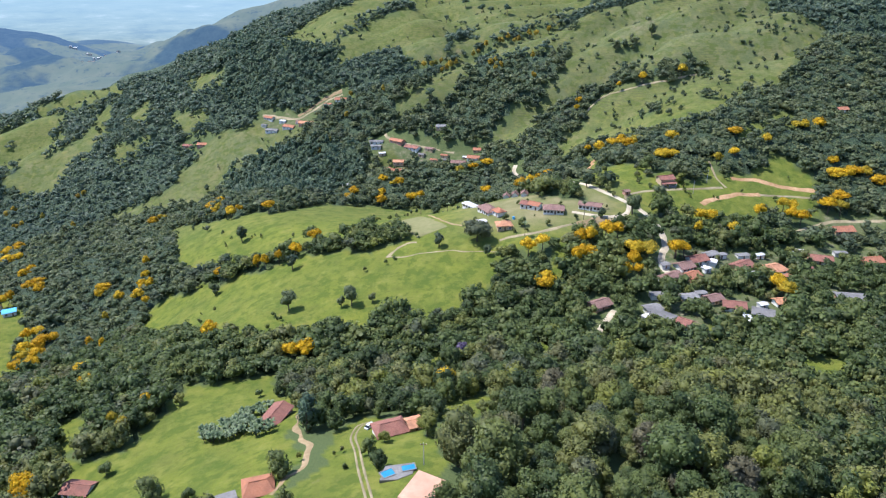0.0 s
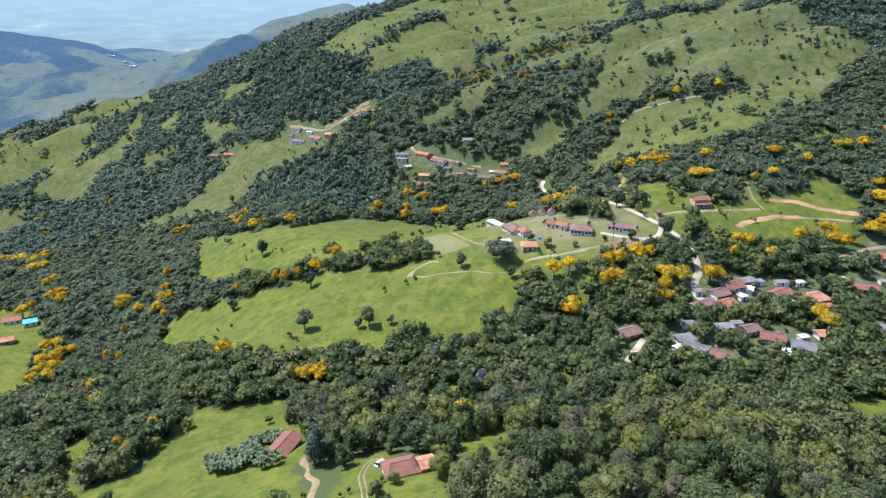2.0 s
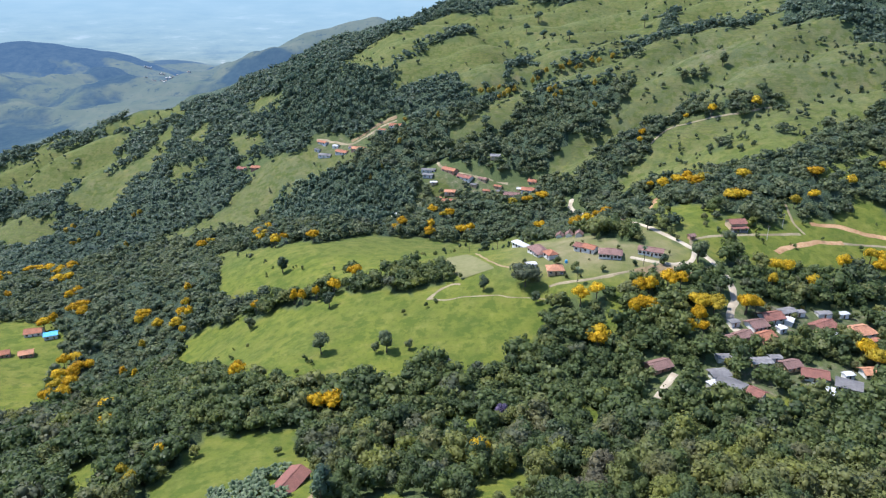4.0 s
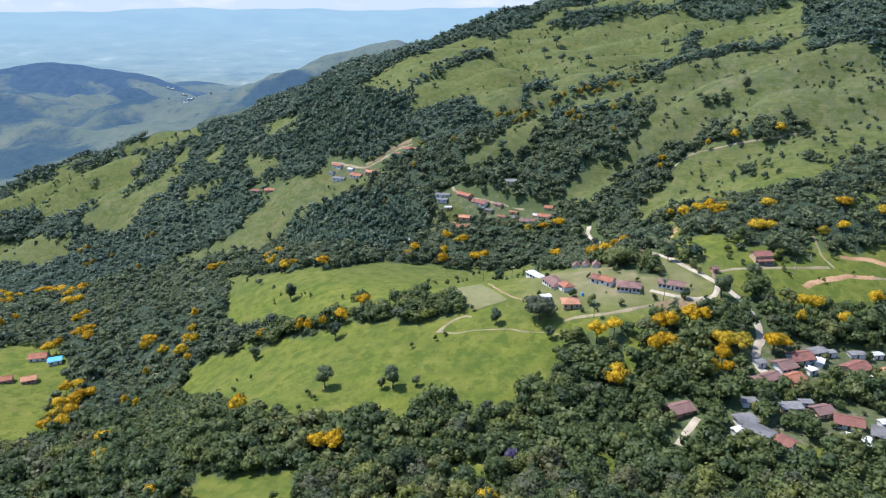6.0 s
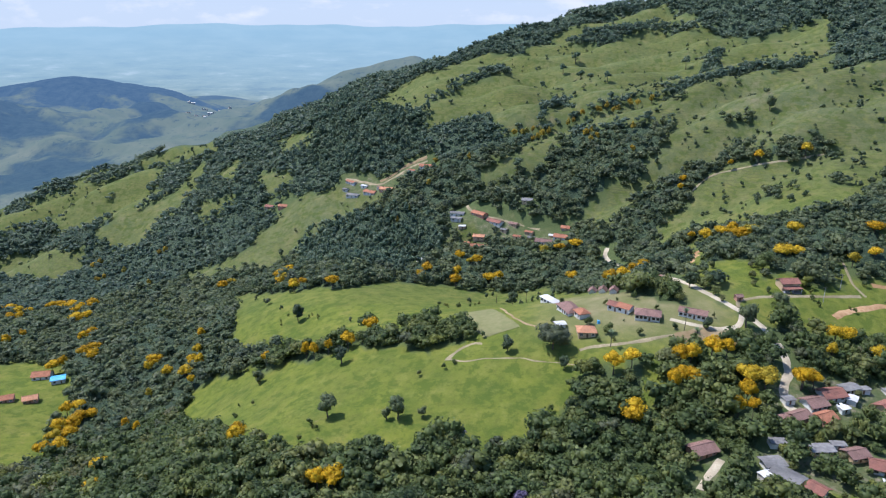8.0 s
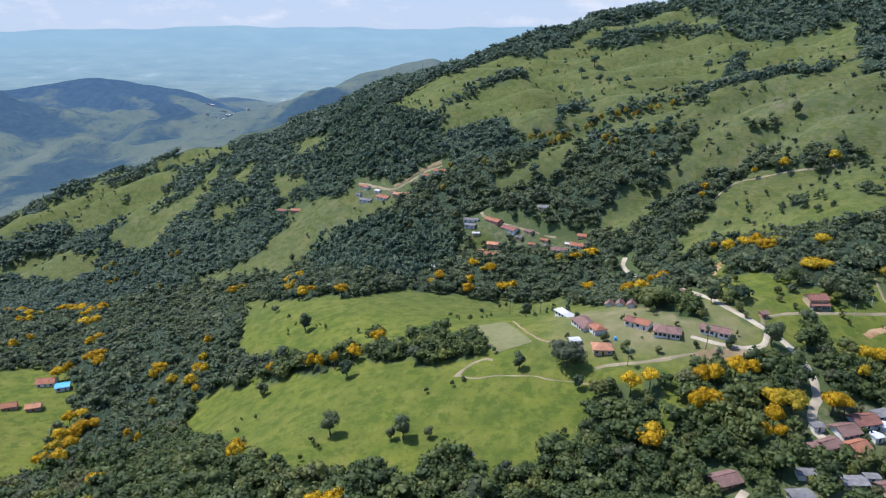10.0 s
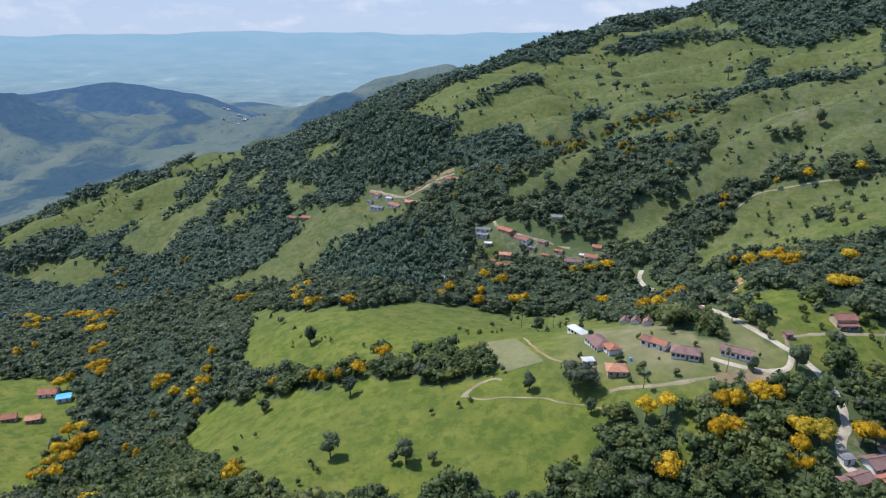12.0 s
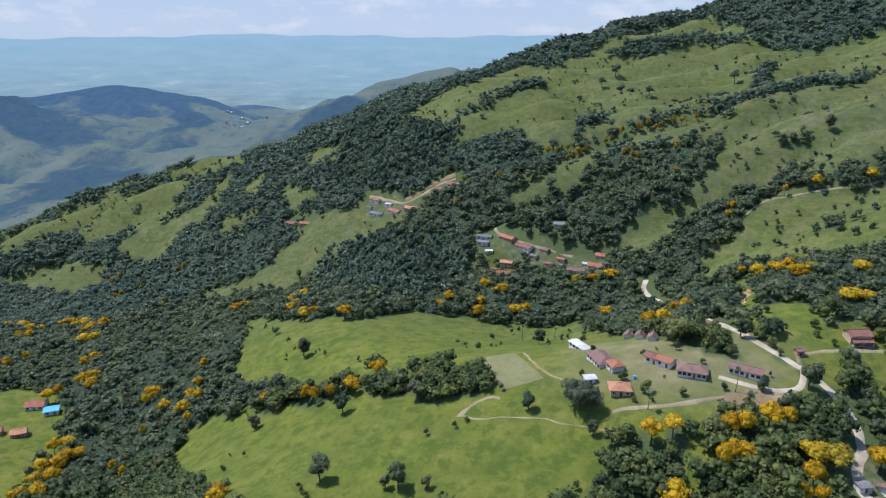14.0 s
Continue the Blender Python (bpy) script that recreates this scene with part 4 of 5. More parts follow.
road("road", ROAD_MAIN, 5.2, M_ROAD, "pale unpaved gravel road winding through the valley")
road("lower_road", ROAD_LOWER, 4.4, M_ROAD, "pale gravel lane dropping into the wood")
road("driveway", ROAD_DRIVE, 3.6, M_ROAD, "pale gravel drive looping to the houses")
road("school_lane", ROAD_SCHOOL, 2.8, M_TRACK, "sandy lane along the farm buildings", 0.16, 1.0)
road("field_track", ROAD_TRACK[:6], 1.2, M_TRACK, "worn sandy footpath across the meadow", 0.1, 1.9)
road("side_road", ROAD_RIGHT, 3.2, M_TRACK, "narrow sandy side road along the grass")
def beside(line, off):
    pts = [Vector((*p, 0)) for p in line]
    out = []
    for i, p in enumerate(pts):
        d = (pts[min(i + 1, len(pts) - 1)] - pts[max(i - 1, 0)]).normalized()
        out.append((p.x + d.y * off, p.y - d.x * off))
    return out


for off in (-0.75, 0.75):
    road("wheel_rut", beside(ROAD_NEAR, off), 1.0, M_TRACK, "pale sandy wheel rut of the house drive", 0.14, 0.4)
road("hamlet_road", ROAD_HAMLET, 3.2, M_TRACK, "pale road through the hillside hamlet")
road("gully", ROAD_GULLY, 2.8, M_YARD, "bare eroded gully of pale earth", 0.15, 2.2)
road("east_road", ROAD_EAST, 4.0, M_TRACK, "pale dirt road above the village")
road("hill_path", ROAD_HILL, 2.0, M_TRACK, "narrow path up the grassy slope")
road("settlement_bank", beside(ROAD_SETTLE[2:], -6), 6.0, M_YARD, "bare brown earth bank above the settlement road", 0.4, 0.8)
road("settlement_road", ROAD_SETTLE, 4.5, M_TRACK, "dirt road at the hilltop settlement")
road("earth_cut", [(191, 436), (210, 436), (227, 432), (246, 431)], 5.0, M_EARTH, "orange earth cutting in the hillside", 0.2, 0.6)
road("earth_patch", [(160, 401), (172, 410), (189, 418), (205, 421)], 5.0, M_EARTH, "bare orange earth beside the road", 0.2, 0.6)
road("earth_yard", [(74, 359), (80, 361), (87, 364), (93, 364), (99, 362), (107, 362)], 9.0, M_YARD, "bare trodden tan earth beside the lane", 0.22, 1.0)
road("bank_road", [(205, 421), (228, 423.4), (250, 424)], 2.6, M_TRACK, "pale dirt road below the orange cutting", 0.2, 0.6)
road("pasture_track", [(131, 620.5), (140, 630), (151, 635), (164, 632), (182, 629.5), (208, 630), (237, 641)], 1.9, M_TRACK, "pale cattle track along the hedge of the pasture", 0.3, 0.7)
road("pitch_path", [(-9, 414), (-4.5, 398), (3.2, 381), (11, 373)], 1.7, M_YARD, "worn orange footpath beside the pitch", 0.15, 1.1)
road("scuffed_earth", [(-29.5, 350), (-28, 357), (-22, 361), (-15, 362)], 3.0, M_TRACK, "bare scuffed earth at the end of the footpath", 0.1, 2.6)
road("pitch", [(-23, 413), (-18, 398), (-6, 371)], 21.0, M_TURF, "worn mown football pitch", 0.14, 0.16)


# ---- houses ----
def box_bm(bm, x0, x1, y0, y1, z0, z1):
    v = [bm.verts.new((x, y, z)) for x in (x0, x1) for y in (y0, y1) for z in (z0, z1)]
    for f in ((0, 1, 3, 2), (4, 6, 7, 5), (0, 4, 5, 1), (2, 3, 7, 6), (0, 2, 6, 4), (1, 5, 7, 3)):
        bm.faces.new([v[i] for i in f])


def bm_mesh(name, bm, material):
    bmesh.ops.recalc_face_normals(bm, faces=bm.faces)
    me = bpy.data.meshes.new(name)
    bm.to_mesh(me)
    bm.free()
    me.materials.append(material)
    return me


def box_mesh(name, x0, x1, y0, y1, z0, z1, material):
    bm = bmesh.new()
    box_bm(bm, x0, x1, y0, y1, z0, z1)
    return bm_mesh(name, bm, material)


def roof_mesh(L, W, zw, pitch, over, hip, material):
    """Gabled (hip 0) or hipped roof with thickness; ridge along x."""
    bm = bmesh.new()
    a, b = L / 2 + over, W / 2 + over
    top = zw + (W / 2) * pitch
    low = zw - over * pitch
    rx = a - hip * b
    def layer(dz):
        return [bm.verts.new(p) for p in ((-a, -b, low + dz), (a, -b, low + dz), (a, b, low + dz), (-a, b, low + dz), (-rx, 0, top + dz), (rx, 0, top + dz))]
    lo, hi = layer(0.02), layer(0.24)
    faces = [(0, 1, 5, 4), (2, 3, 4, 5)] + ([(1, 2, 5), (3, 0, 4)] if hip else [])
    for f in faces:
        bm.faces.new([hi[i] for i in f])
        bm.faces.new([lo[i] for i in reversed(f)])
    rim = [0, 1, 2, 3] if hip else [0, 1, 5, 2, 3, 4]
    for i, j in zip(rim, rim[1:] + rim[:1]):
        bm.faces.new((lo[i], lo[j], hi[j], hi[i]))
    return bm_mesh("roof", bm, material), top, rx


def house(x, y, length, width, turn, roof_mat, wall_mat, label, height=2.9, pitch=0.45, hip=0.0, over=0.6, windows=3, veranda=False, name="house", category="house"):
    base = new(name)
    tagged(base, label, category)
    t = radians(turn)
    ends = [lie_at(x + math.cos(t) * u - math.sin(t) * v, y + math.sin(t) * u + math.cos(t) * v) for u in (-length / 2, length / 2) for v in (-width / 2, width / 2)]
    z = 0.6 * min(ends) + 0.1 * sum(ends) + 0.15
    dig = z - min(ends) + 0.5
    base.matrix_basis = Matrix.Translation((x, y, z)) @ Matrix.Rotation(t, 4, "Z")
    HOUSE_SPOTS.append((x, y, math.hypot(length, width) / 2 + 1.6))
    bm = bmesh.new()
    box_bm(bm, -length / 2, length / 2, -width / 2, width / 2, -dig, height)
    if not hip:
        top = height + width / 2 * pitch - 0.05
        for sx in (-1, 1):
            v = [bm.verts.new(p) for p in ((sx * length / 2, -width / 2, height), (sx * length / 2, width / 2, height), (sx * length / 2, 0, top), (sx * (length / 2 - 0.2), -width / 2, height), (sx * (length / 2 - 0.2), width / 2, height), (sx * (length / 2 - 0.2), 0, top))]
            for f in ((0, 1, 2), (3, 5, 4), (0, 2, 5, 3), (1, 4, 5, 2)):
                bm.faces.new([v[i] for i in f])
    wall = part("wall", bm_mesh("wall", bm, wall_mat), base)
    rm, top, rx = roof_mesh(length, width, height, pitch, over, hip, roof_mat)
    roof = part("roof", rm, base)
    if pitch > 0.2:
        part("ridge_cap", box_mesh("ridge_cap", -rx, rx, -0.18, 0.18, top + 0.16, top + 0.34, roof_mat), roof)
    door_at = windows // 2
    for side in (-1, 1):
        for i in range(windows):
            u = -length / 2 + length * (i + 0.5) / windows
            v0, v1 = sorted((side * (width / 2 - 0.05), side * (width / 2 + 0.035)))
            f0, f1 = sorted((side * (width / 2 - 0.05), side * (width / 2 + 0.07)))
            if i == door_at and side < 0:
                part("door", box_mesh("door", u - 0.45, u + 0.45, v0, v1, 0.05, 2.1, M_WOOD), base)
            else:
                w = part("window", box_mesh("window", u - 0.6, u + 0.6, v0, v1, 1.0, 2.1, M_DARK), base)
                bm = bmesh.new()
                for x0, x1, z0, z1 in ((u - 0.72, u - 0.6, 0.9, 2.2), (u + 0.6, u + 0.72, 0.9, 2.2), (u - 0.6, u + 0.6, 0.9, 1.0), (u - 0.6, u + 0.6, 2.1, 2.2), (u - 0.03, u + 0.03, 1.0, 2.1)):
                    box_bm(bm, x0, x1, f0, f1, z0, z1)
                part("frame", bm_mesh("frame", bm, M_WHITE if wall_mat is not M_WALL else M_WOOD), w)
    if veranda:
        y0, y1 = -width / 2 - 2.6, -width / 2 - 0.3
        part("porch_floor", box_mesh("porch_floor", -length / 2, length / 2, y0, -width / 2 - 0.004, -dig, 0.1, M_PATIO), base)
        bm = bmesh.new()
        v = [bm.verts.new(p) for p in ((-length / 2 - 0.3, y0 - 0.4, 2.1), (length / 2 + 0.3, y0 - 0.4, 2.1), (length / 2 + 0.3, -width / 2 - 0.02, 2.75), (-length / 2 - 0.3, -width / 2 - 0.02, 2.75))]
        v += [bm.verts.new(a.co - Vector((0, 0, 0.15))) for a in v]
        for f in ((0, 1, 2, 3), (7, 6, 5, 4), (0, 4, 5, 1), (1, 5, 6, 2), (2, 6, 7, 3), (3, 7, 4, 0)):
            bm.faces.new([v[i] for i in f])
        part("porch_roof", bm_mesh("porch_roof", bm, roof_mat), base)
        n = max(3, int(length / 3))
        for i in range(n):
            u = -length / 2 + 0.2 + (length - 0.4) * i / (n - 1)
            part("post", box_mesh("post", u - 0.09, u + 0.09, y0, y0 + 0.18, 0.1, 2.05, M_WHITE), base)
    return base


RED, CLAY, BROWN, ORANGE = M_TILE_RED, M_TILE_CLAY, M_TILE_BROWN, M_TILE_ORANGE
# near the drive
house(-62.1, 207.6, 13.5, 7.2, 73, RED, M_WALL_ROSE, "long low farm building with a weathered clay-tile roof", pitch=0.4)
house(-17.0, 177.0, 9.6, 7.6, 22, RED, M_WALL, "white house with a dark red hipped tile roof", hip=0.5)
house(-9.4, 178.4, 4.2, 5.0, 22, ORANGE, M_WALL_OCHRE, "small annex under orange tiles", pitch=0.35, windows=1)
house(-52.5, 152.0, 8.0, 7.5, 17, CLAY, M_WALL_OCHRE, "farmhouse with a faded clay-tile roof", hip=0.5)
house(-61.5, 147.5, 7.0, 6.0, 25, M_SHEET, M_WALL, "shed with a pale grey sheet roof", pitch=0.18, windows=2)
house(-124.7, 183.6, 9.0, 6.5, -8, RED, M_WALL, "small house with a dull red tile roof beside the trees")
# by the bright western field
house(-316.9, 426.3, 11.0, 8.0, 20, CLAY, M_WALL, "white house with a clay-tile roof beside the wood")
house(-301.2, 421.4, 8.0, 6.5, 30, M_BLUE, M_WALL, "low shed with a bright blue sheet roof", pitch=0.15, windows=2)
house(-299.4, 393.5, 8.0, 6.0, 30, ORANGE, M_WALL_ROSE, "small hut with an orange tile roof")
house(-313.0, 390.0, 8.0, 6.0, 30, CLAY, M_WALL_ROSE, "small hut with a clay-tile roof")
# the farm school
house(19.5, 413.0, 16.0, 4.6, -52, M_WHITEROOF, M_WALL, "long open shed with a white sheet roof", pitch=0.12, windows=6, height=2.7)
house(27.5, 389.0, 13.0, 8.0, -65, BROWN, M_WALL, "white building with a brown hipped tile roof", hip=0.7, windows=5)
house(33.2, 380.5, 6.0, 5.5, -65, CLAY, M_WALL, "low wing under clay tiles", hip=0.5, windows=2)
house(22.4, 370.4, 4.5, 3.5, 17, M_WHITEROOF, M_WALL, "tiny hut with a pale sheet roof", pitch=0.15, windows=1, height=2.3)
house(34.6, 363.0, 8.2, 7.2, 6, ORANGE, M_WALL_OCHRE, "square house under a pale orange hipped tile roof", hip=0.8)
house(50.0, 387.0, 5.6, 5.4, -34, RED, M_WALL, "white gabled house with a dark red roof", windows=2)
house(54.7, 383.6, 6.4, 5.4, -34, CLAY, M_WALL, "white gabled house with a clay-tile roof", windows=2)
house(64.6, 376.6, 11.6, 7.6, -10, BROWN, M_WALL, "large white house with a brown hipped tile roof", hip=0.9, windows=6, height=2.9)
house(86.4, 379.0, 12.6, 5.6, -22, BROWN, M_WALL, "long white house with a brown tile roof", windows=6)
for cx, cy in ((42.0, 431), (47.0, 424), (52.0, 416)):
    house(cx, cy, 4.4, 3.8, 80, BROWN, M_WALL, "little gabled cabin in a row of three", windows=1, height=2.4, pitch=0.8, name="cabin", category="cabin")
house(142.9, 422.0, 9.5, 7.0, 12, RED, M_WALL_OCHRE, "two-storey house with a red tile roof above the road", height=4.2, veranda=True)
house(78.4, 432.0, 8.0, 6.0, -40, BROWN, M_WALL_OCHRE, "weathered shack among the trees")
house(112.5, 400.5, 3.2, 3.0, 20, BROWN, M_WALL_ROSE, "tiny roofed kiosk at the road junction", windows=1, height=2.3, name="kiosk", category="kiosk")
# the hillside hamlet
house(-44.0, 657.0, 15.0, 6.5, -38, CLAY, M_WALL_ROSE, "long row house with a clay-tile roof")
house(-29.0, 646.0, 15.0, 6.5, -36, RED, M_WALL, "long row house with a dark red roof")
house(14.4, 608.0, 13.0, 7.0, -11, BROWN, M_WALL, "hamlet house with a brown tile roof")
house(29.5, 608.6, 13.0, 7.0, -17, CLAY, M_WALL, "hamlet house with a clay-tile roof")
house(-41.8, 632.7, 9.5, 6.0, -7, ORANGE, M_WALL_OCHRE, "small house under orange tiles")
house(-40.4, 616.8, 14.0, 6.5, -4, CLAY, M_WALL, "low house with a clay-tile roof beside the green")
house(-64.8, 662.8, 13.0, 6.5, -4, M_SHEET, M_WALL, "white house with a grey sheet roof", pitch=0.2)
house(-64.3, 652.0, 9.0, 5.0, -9, M_SHEET, M_WALL, "shed with a grey sheet roof", pitch=0.2, windows=2)
house(-87.8, 601.4, 8.0, 5.0, 17, M_WHITEROOF, M_WALL, "white-roofed shed among the trees", pitch=0.15, windows=2)
house(32.9, 632.5, 7.0, 6.0, -12, CLAY, M_WALL_OCHRE, "small clay-roofed house at the wood's edge", windows=2)
house(-1.3, 660.2, 9.0, 6.0, -4, M_SHEET, M_WALL_OCHRE, "grey-roofed hut on the slope", windows=2)
for sx, sy, sl, sw, turn, mat in ((-20, 636, 6, 4, -30, M_SHEET), (-8, 628, 7, 4, -20, CLAY), (4, 622, 6, 4, -15, M_SHEET), (-58, 643, 6, 4, 10, M_WHITEROOF), (-52, 628, 5, 3.5, 0, M_TILE_CLAY), (-12, 641, 8, 4.5, -35, BROWN), (22, 619, 6, 4, -10, M_WHITEROOF), (2, 631, 7, 4, -25, CLAY)):
    house(sx, sy, sl, sw, turn, mat, M_WALL_OCHRE, "small outbuilding of the hillside hamlet", height=2.4, pitch=0.3, over=0.4, windows=1, name="outbuilding", category="outbuilding")
# the hilltop settlement
for sx, sy, sl, sw, turn, mat in ((-178, 762, 7, 5, -20, M_WHITEROOF), (-158, 750, 6, 4, -15, BROWN), (-200, 764, 6, 4, -30, M_SHEET), (-127, 768, 8, 5, -20, CLAY)):
    house(sx, sy, sl, sw, turn, mat, M_WALL, "small outbuilding of the hilltop settlement", height=2.4, pitch=0.3, over=0.4, windows=1, name="outbuilding", category="outbuilding")
house(-188.6, 753.7, 14.0, 8.0, -15, M_SHEET, M_WALL, "white house with a grey roof on the hilltop", pitch=0.25)
house(-168.3, 748.3, 15.0, 7.0, -31, CLAY, M_WALL, "hilltop house with a clay-tile roof")
house(-147.1, 742.0, 18.0, 7.0, -11, ORANGE, M_WALL_ROSE, "long hilltop house with an orange roof")
house(-196.0, 773.4, 13.0, 5.0, -37, CLAY, M_WALL, "low clay-roofed house on the hilltop")
house(-272.7, 772.6, 17.0, 7.0, -6, CLAY, M_WALL_ROSE, "long house with a clay roof on the spur")
house(-297.3, 786.1, 12.0, 6.0, -17, RED, M_WALL_ROSE, "dark red roofed house among the spur's trees")
house(-110.8, 771.5, 17.0, 7.0, -5, CLAY, M_WALL, "clay-roofed house beside the yellow trees")
# the village
for spec in (
    (125.4, 325.0, 9, 8.5, 25, BROWN, M_WALL, 0.0), (135.0, 333.6, 11, 8.5, 21, RED, M_WALL, 0.0), (126.7, 316.3, 8, 7, 31, CLAY, M_WALL_ROSE, 0.0), (116.6, 315.0, 8.5, 6, 32, BROWN, M_WALL_ROSE, 0.0),
    (159.2, 333.0, 13, 9, 33, RED, M_WALL_OCHRE, 0.0), (177.0, 334.7, 15, 10.5, 20, ORANGE, M_WALL, 0.6), (212.7, 353.8, 14, 9, -20, RED, M_WALL, 0.0), (240.2, 352.4, 15, 9, 11, CLAY, M_WALL, 0.0),
    (138.3, 289.5, 11, 8, -14, RED, M_WALL, 0.0), (149.5, 283.0, 10, 8, -25, M_SHEET, M_WALL, 0.0), (130.4, 295.2, 8, 6.5, 22, BROWN, M_WALL_OCHRE, 0.0), (98.0, 284.7, 8, 6, 15, M_SHEET, M_WALL, 0.0),
    (101.3, 277.6, 11, 6.5, -45, M_SHEET, M_WALL_ROSE, 0.0), (109.0, 271.5, 6, 6, -45, RED, M_WALL, 0.0), (163.5, 295.6, 7, 6, 10, ORANGE, M_WALL, 0.0), (203.8, 306.0, 15, 8, -10, M_SHEET, M_WALL_ROSE, 0.0),
    (243.7, 389.8, 14, 9, 6, CLAY, M_WALL_OCHRE, 0.0), (74.4, 290.5, 11, 7.5, 28, BROWN, M_WALL_ROSE, 0.0), (310.4, 532.7, 10, 7, 5, CLAY, M_WALL, 0.0), (145.0, 340.6, 8, 5, 25, M_SHEET, M_WALL, 0.0),
    (137.0, 277.0, 8, 6, -20, M_WHITEROOF, M_WALL, 0.0), (118.4, 295.7, 9, 5, 10, M_SHEET, M_WALL_OCHRE, 0.0)):
    hx, hy, hl, hw, ht, hr, hwall, hh = spec
    sheet = hr in (M_SHEET, M_WHITEROOF)
    colour = {M_SHEET.name: "grey sheet", M_WHITEROOF.name: "pale sheet", RED.name: "dark red tile", BROWN.name: "brown tile", CLAY.name: "clay tile", ORANGE.name: "orange tile"}[hr.name]
    house(hx, hy, 0.84 * hl, 0.84 * hw, ht, hr, hwall, "village house with a weathered " + colour + " roof among trees", pitch=0.2 if sheet else 0.42, hip=hh, over=0.95, height=2.6)

# low sheds and lean-tos crowded between the village houses
for sx, sy, sl, sw, turn, mat in (
    (115.1, 324.8, 4.5, 3.6, 20, M_SHEET), (110.5, 313, 4, 3, 30, M_TILE_BROWN), (143.5, 332.5, 5, 3.5, 60, M_WHITEROOF), (137, 324.5, 4, 3, 25, M_WHITEROOF), (151, 342, 6, 3, 15, M_SHEET), (160, 325.6, 6, 2.6, 30, M_WHITEROOF),
    (165, 346, 7, 3.5, 10, M_SHEET), (175.6, 349, 5, 3, 15, M_WHITEROOF), (203, 361, 7, 4, -15, M_WHITEROOF), (229, 362.8, 7, 3.5, 0, M_SHEET), (199, 341, 6, 3.5, -20, M_TILE_RED), (126, 300, 5, 3, 5, M_SHEET), (153, 291.6, 4, 3, 15, M_WHITEROOF),
    (103.4, 297.4, 6, 4, 5, M_SHEET), (94, 278, 5, 3, 30, M_WHITEROOF), (181, 327, 4, 3, 20, M_TILE_CLAY)):
    house(sx, sy, sl, sw, turn, mat, M_WALL, "low lean-to shed squeezed between the village houses", height=2.2, pitch=0.16, over=0.35, windows=1, name="shed", category="shed")


# ---- the near garden ----
def slab_thing(name, corners, thick, material, label, category, lift=0.1):
    bm = bmesh.new()
    z = max(lie_at(x, y) for x, y in corners) + lift
    top = [bm.verts.new((x, y, z)) for x, y in corners]
    low = [bm.verts.new((x, y, z - thick)) for x, y in corners]
    bm.faces.new(top)
    bm.faces.new(low[::-1])
    n = len(corners)
    for i in range(n):
        bm.faces.new((top[i], low[i], low[(i + 1) % n], top[(i + 1) % n]))
    bmesh.ops.bevel(bm, geom=[e for e in bm.edges if all(abs(v.co.z - z) < 0.01 for v in e.verts)], offset=0.06, segments=1, affect="EDGES")
    ob = new(name, bm_mesh(name, bm, material))
    return tagged(ob, label, category), z


slab_thing("court", [(-11.5, 131), (-6.5, 140.5), (0.5, 136.5), (-4.5, 127)], 1.6, M_SLAB, "flat terracotta-coloured court beside the garden", "court", 0.2)
HOUSE_SPOTS.append((-5, 135, 9))
patio, pz = slab_thing("patio", [(-17.0, 142), (-16, 147.5), (-8.0, 149), (-8.4, 144.5), (-12.5, 142.2)], 1.2, M_PATIO, "grey paved terrace round two pools", "terrace", 0.15)
HOUSE_SPOTS.append((-12, 145.5, 7))


def pool(x, y, length, width, turn, label):
    base = new("pool")
    tagged(base, label, "pool")
    base.matrix_basis = Matrix.Translation((x, y, pz)) @ Matrix.Rotation(radians(turn), 4, "Z")
    a, b = length / 2, width / 2
    bm = bmesh.new()
    for x0, x1, y0, y1 in ((-a - 0.3, a + 0.3, -b - 0.3, -b), (-a - 0.3, a + 0.3, b, b + 0.3), (-a - 0.3, -a, -b, b), (a, a + 0.3, -b, b)):
        box_bm(bm, x0, x1, y0, y1, -0.3, 0.16)
    part("rim", bm_mesh("rim", bm, M_PATIO), base)
    part("water", box_mesh("water", -a, a, -b, b, -0.2, 0.08, M_POOL), base)


pool(-15.0, 144.6, 3.4, 2.4, 30, "small bright blue pool with a white rim")
pool(-9.6, 146.8, 3.6, 2.0, 15, "narrow blue pool with a white rim")


def pole(x, y, height, label, name="pole"):
    base = new(name)
    tagged(base, label, "pole")
    base.matrix_basis = Matrix.Translation((x, y, lie_at(x, y)))
    bm = bmesh.new()
    bmesh.ops.create_cone(bm, segments=8, radius1=0.16, radius2=0.1, depth=height + 0.6, cap_ends=True, matrix=Matrix.Translation((0, 0, height / 2 - 0.3)))
    part("shaft", bm_mesh("shaft", bm, M_POST), base)
    part("crossarm", box_mesh("crossarm", -0.9, 0.9, -0.06, 0.06, height - 0.7, height - 0.55, M_WOOD), base)
    for u in (-0.8, 0.0, 0.8):
        bm = bmesh.new()
        bmesh.ops.create_cone(bm, segments=6, radius1=0.07, radius2=0.05, depth=0.2, cap_ends=True, matrix=Matrix.Translation((u, 0, height - 0.45)))
        part("insulator", bm_mesh("insulator", bm, M_WHITE), base)


pole(-5.5, 149.0, 7.5, "grey concrete lamp pole beside the terrace")
pole(158.0, 412.0, 9.0, "grey concrete power pole on the grass")
pole(172.0, 428.0, 9.0, "grey concrete power pole on the slope")


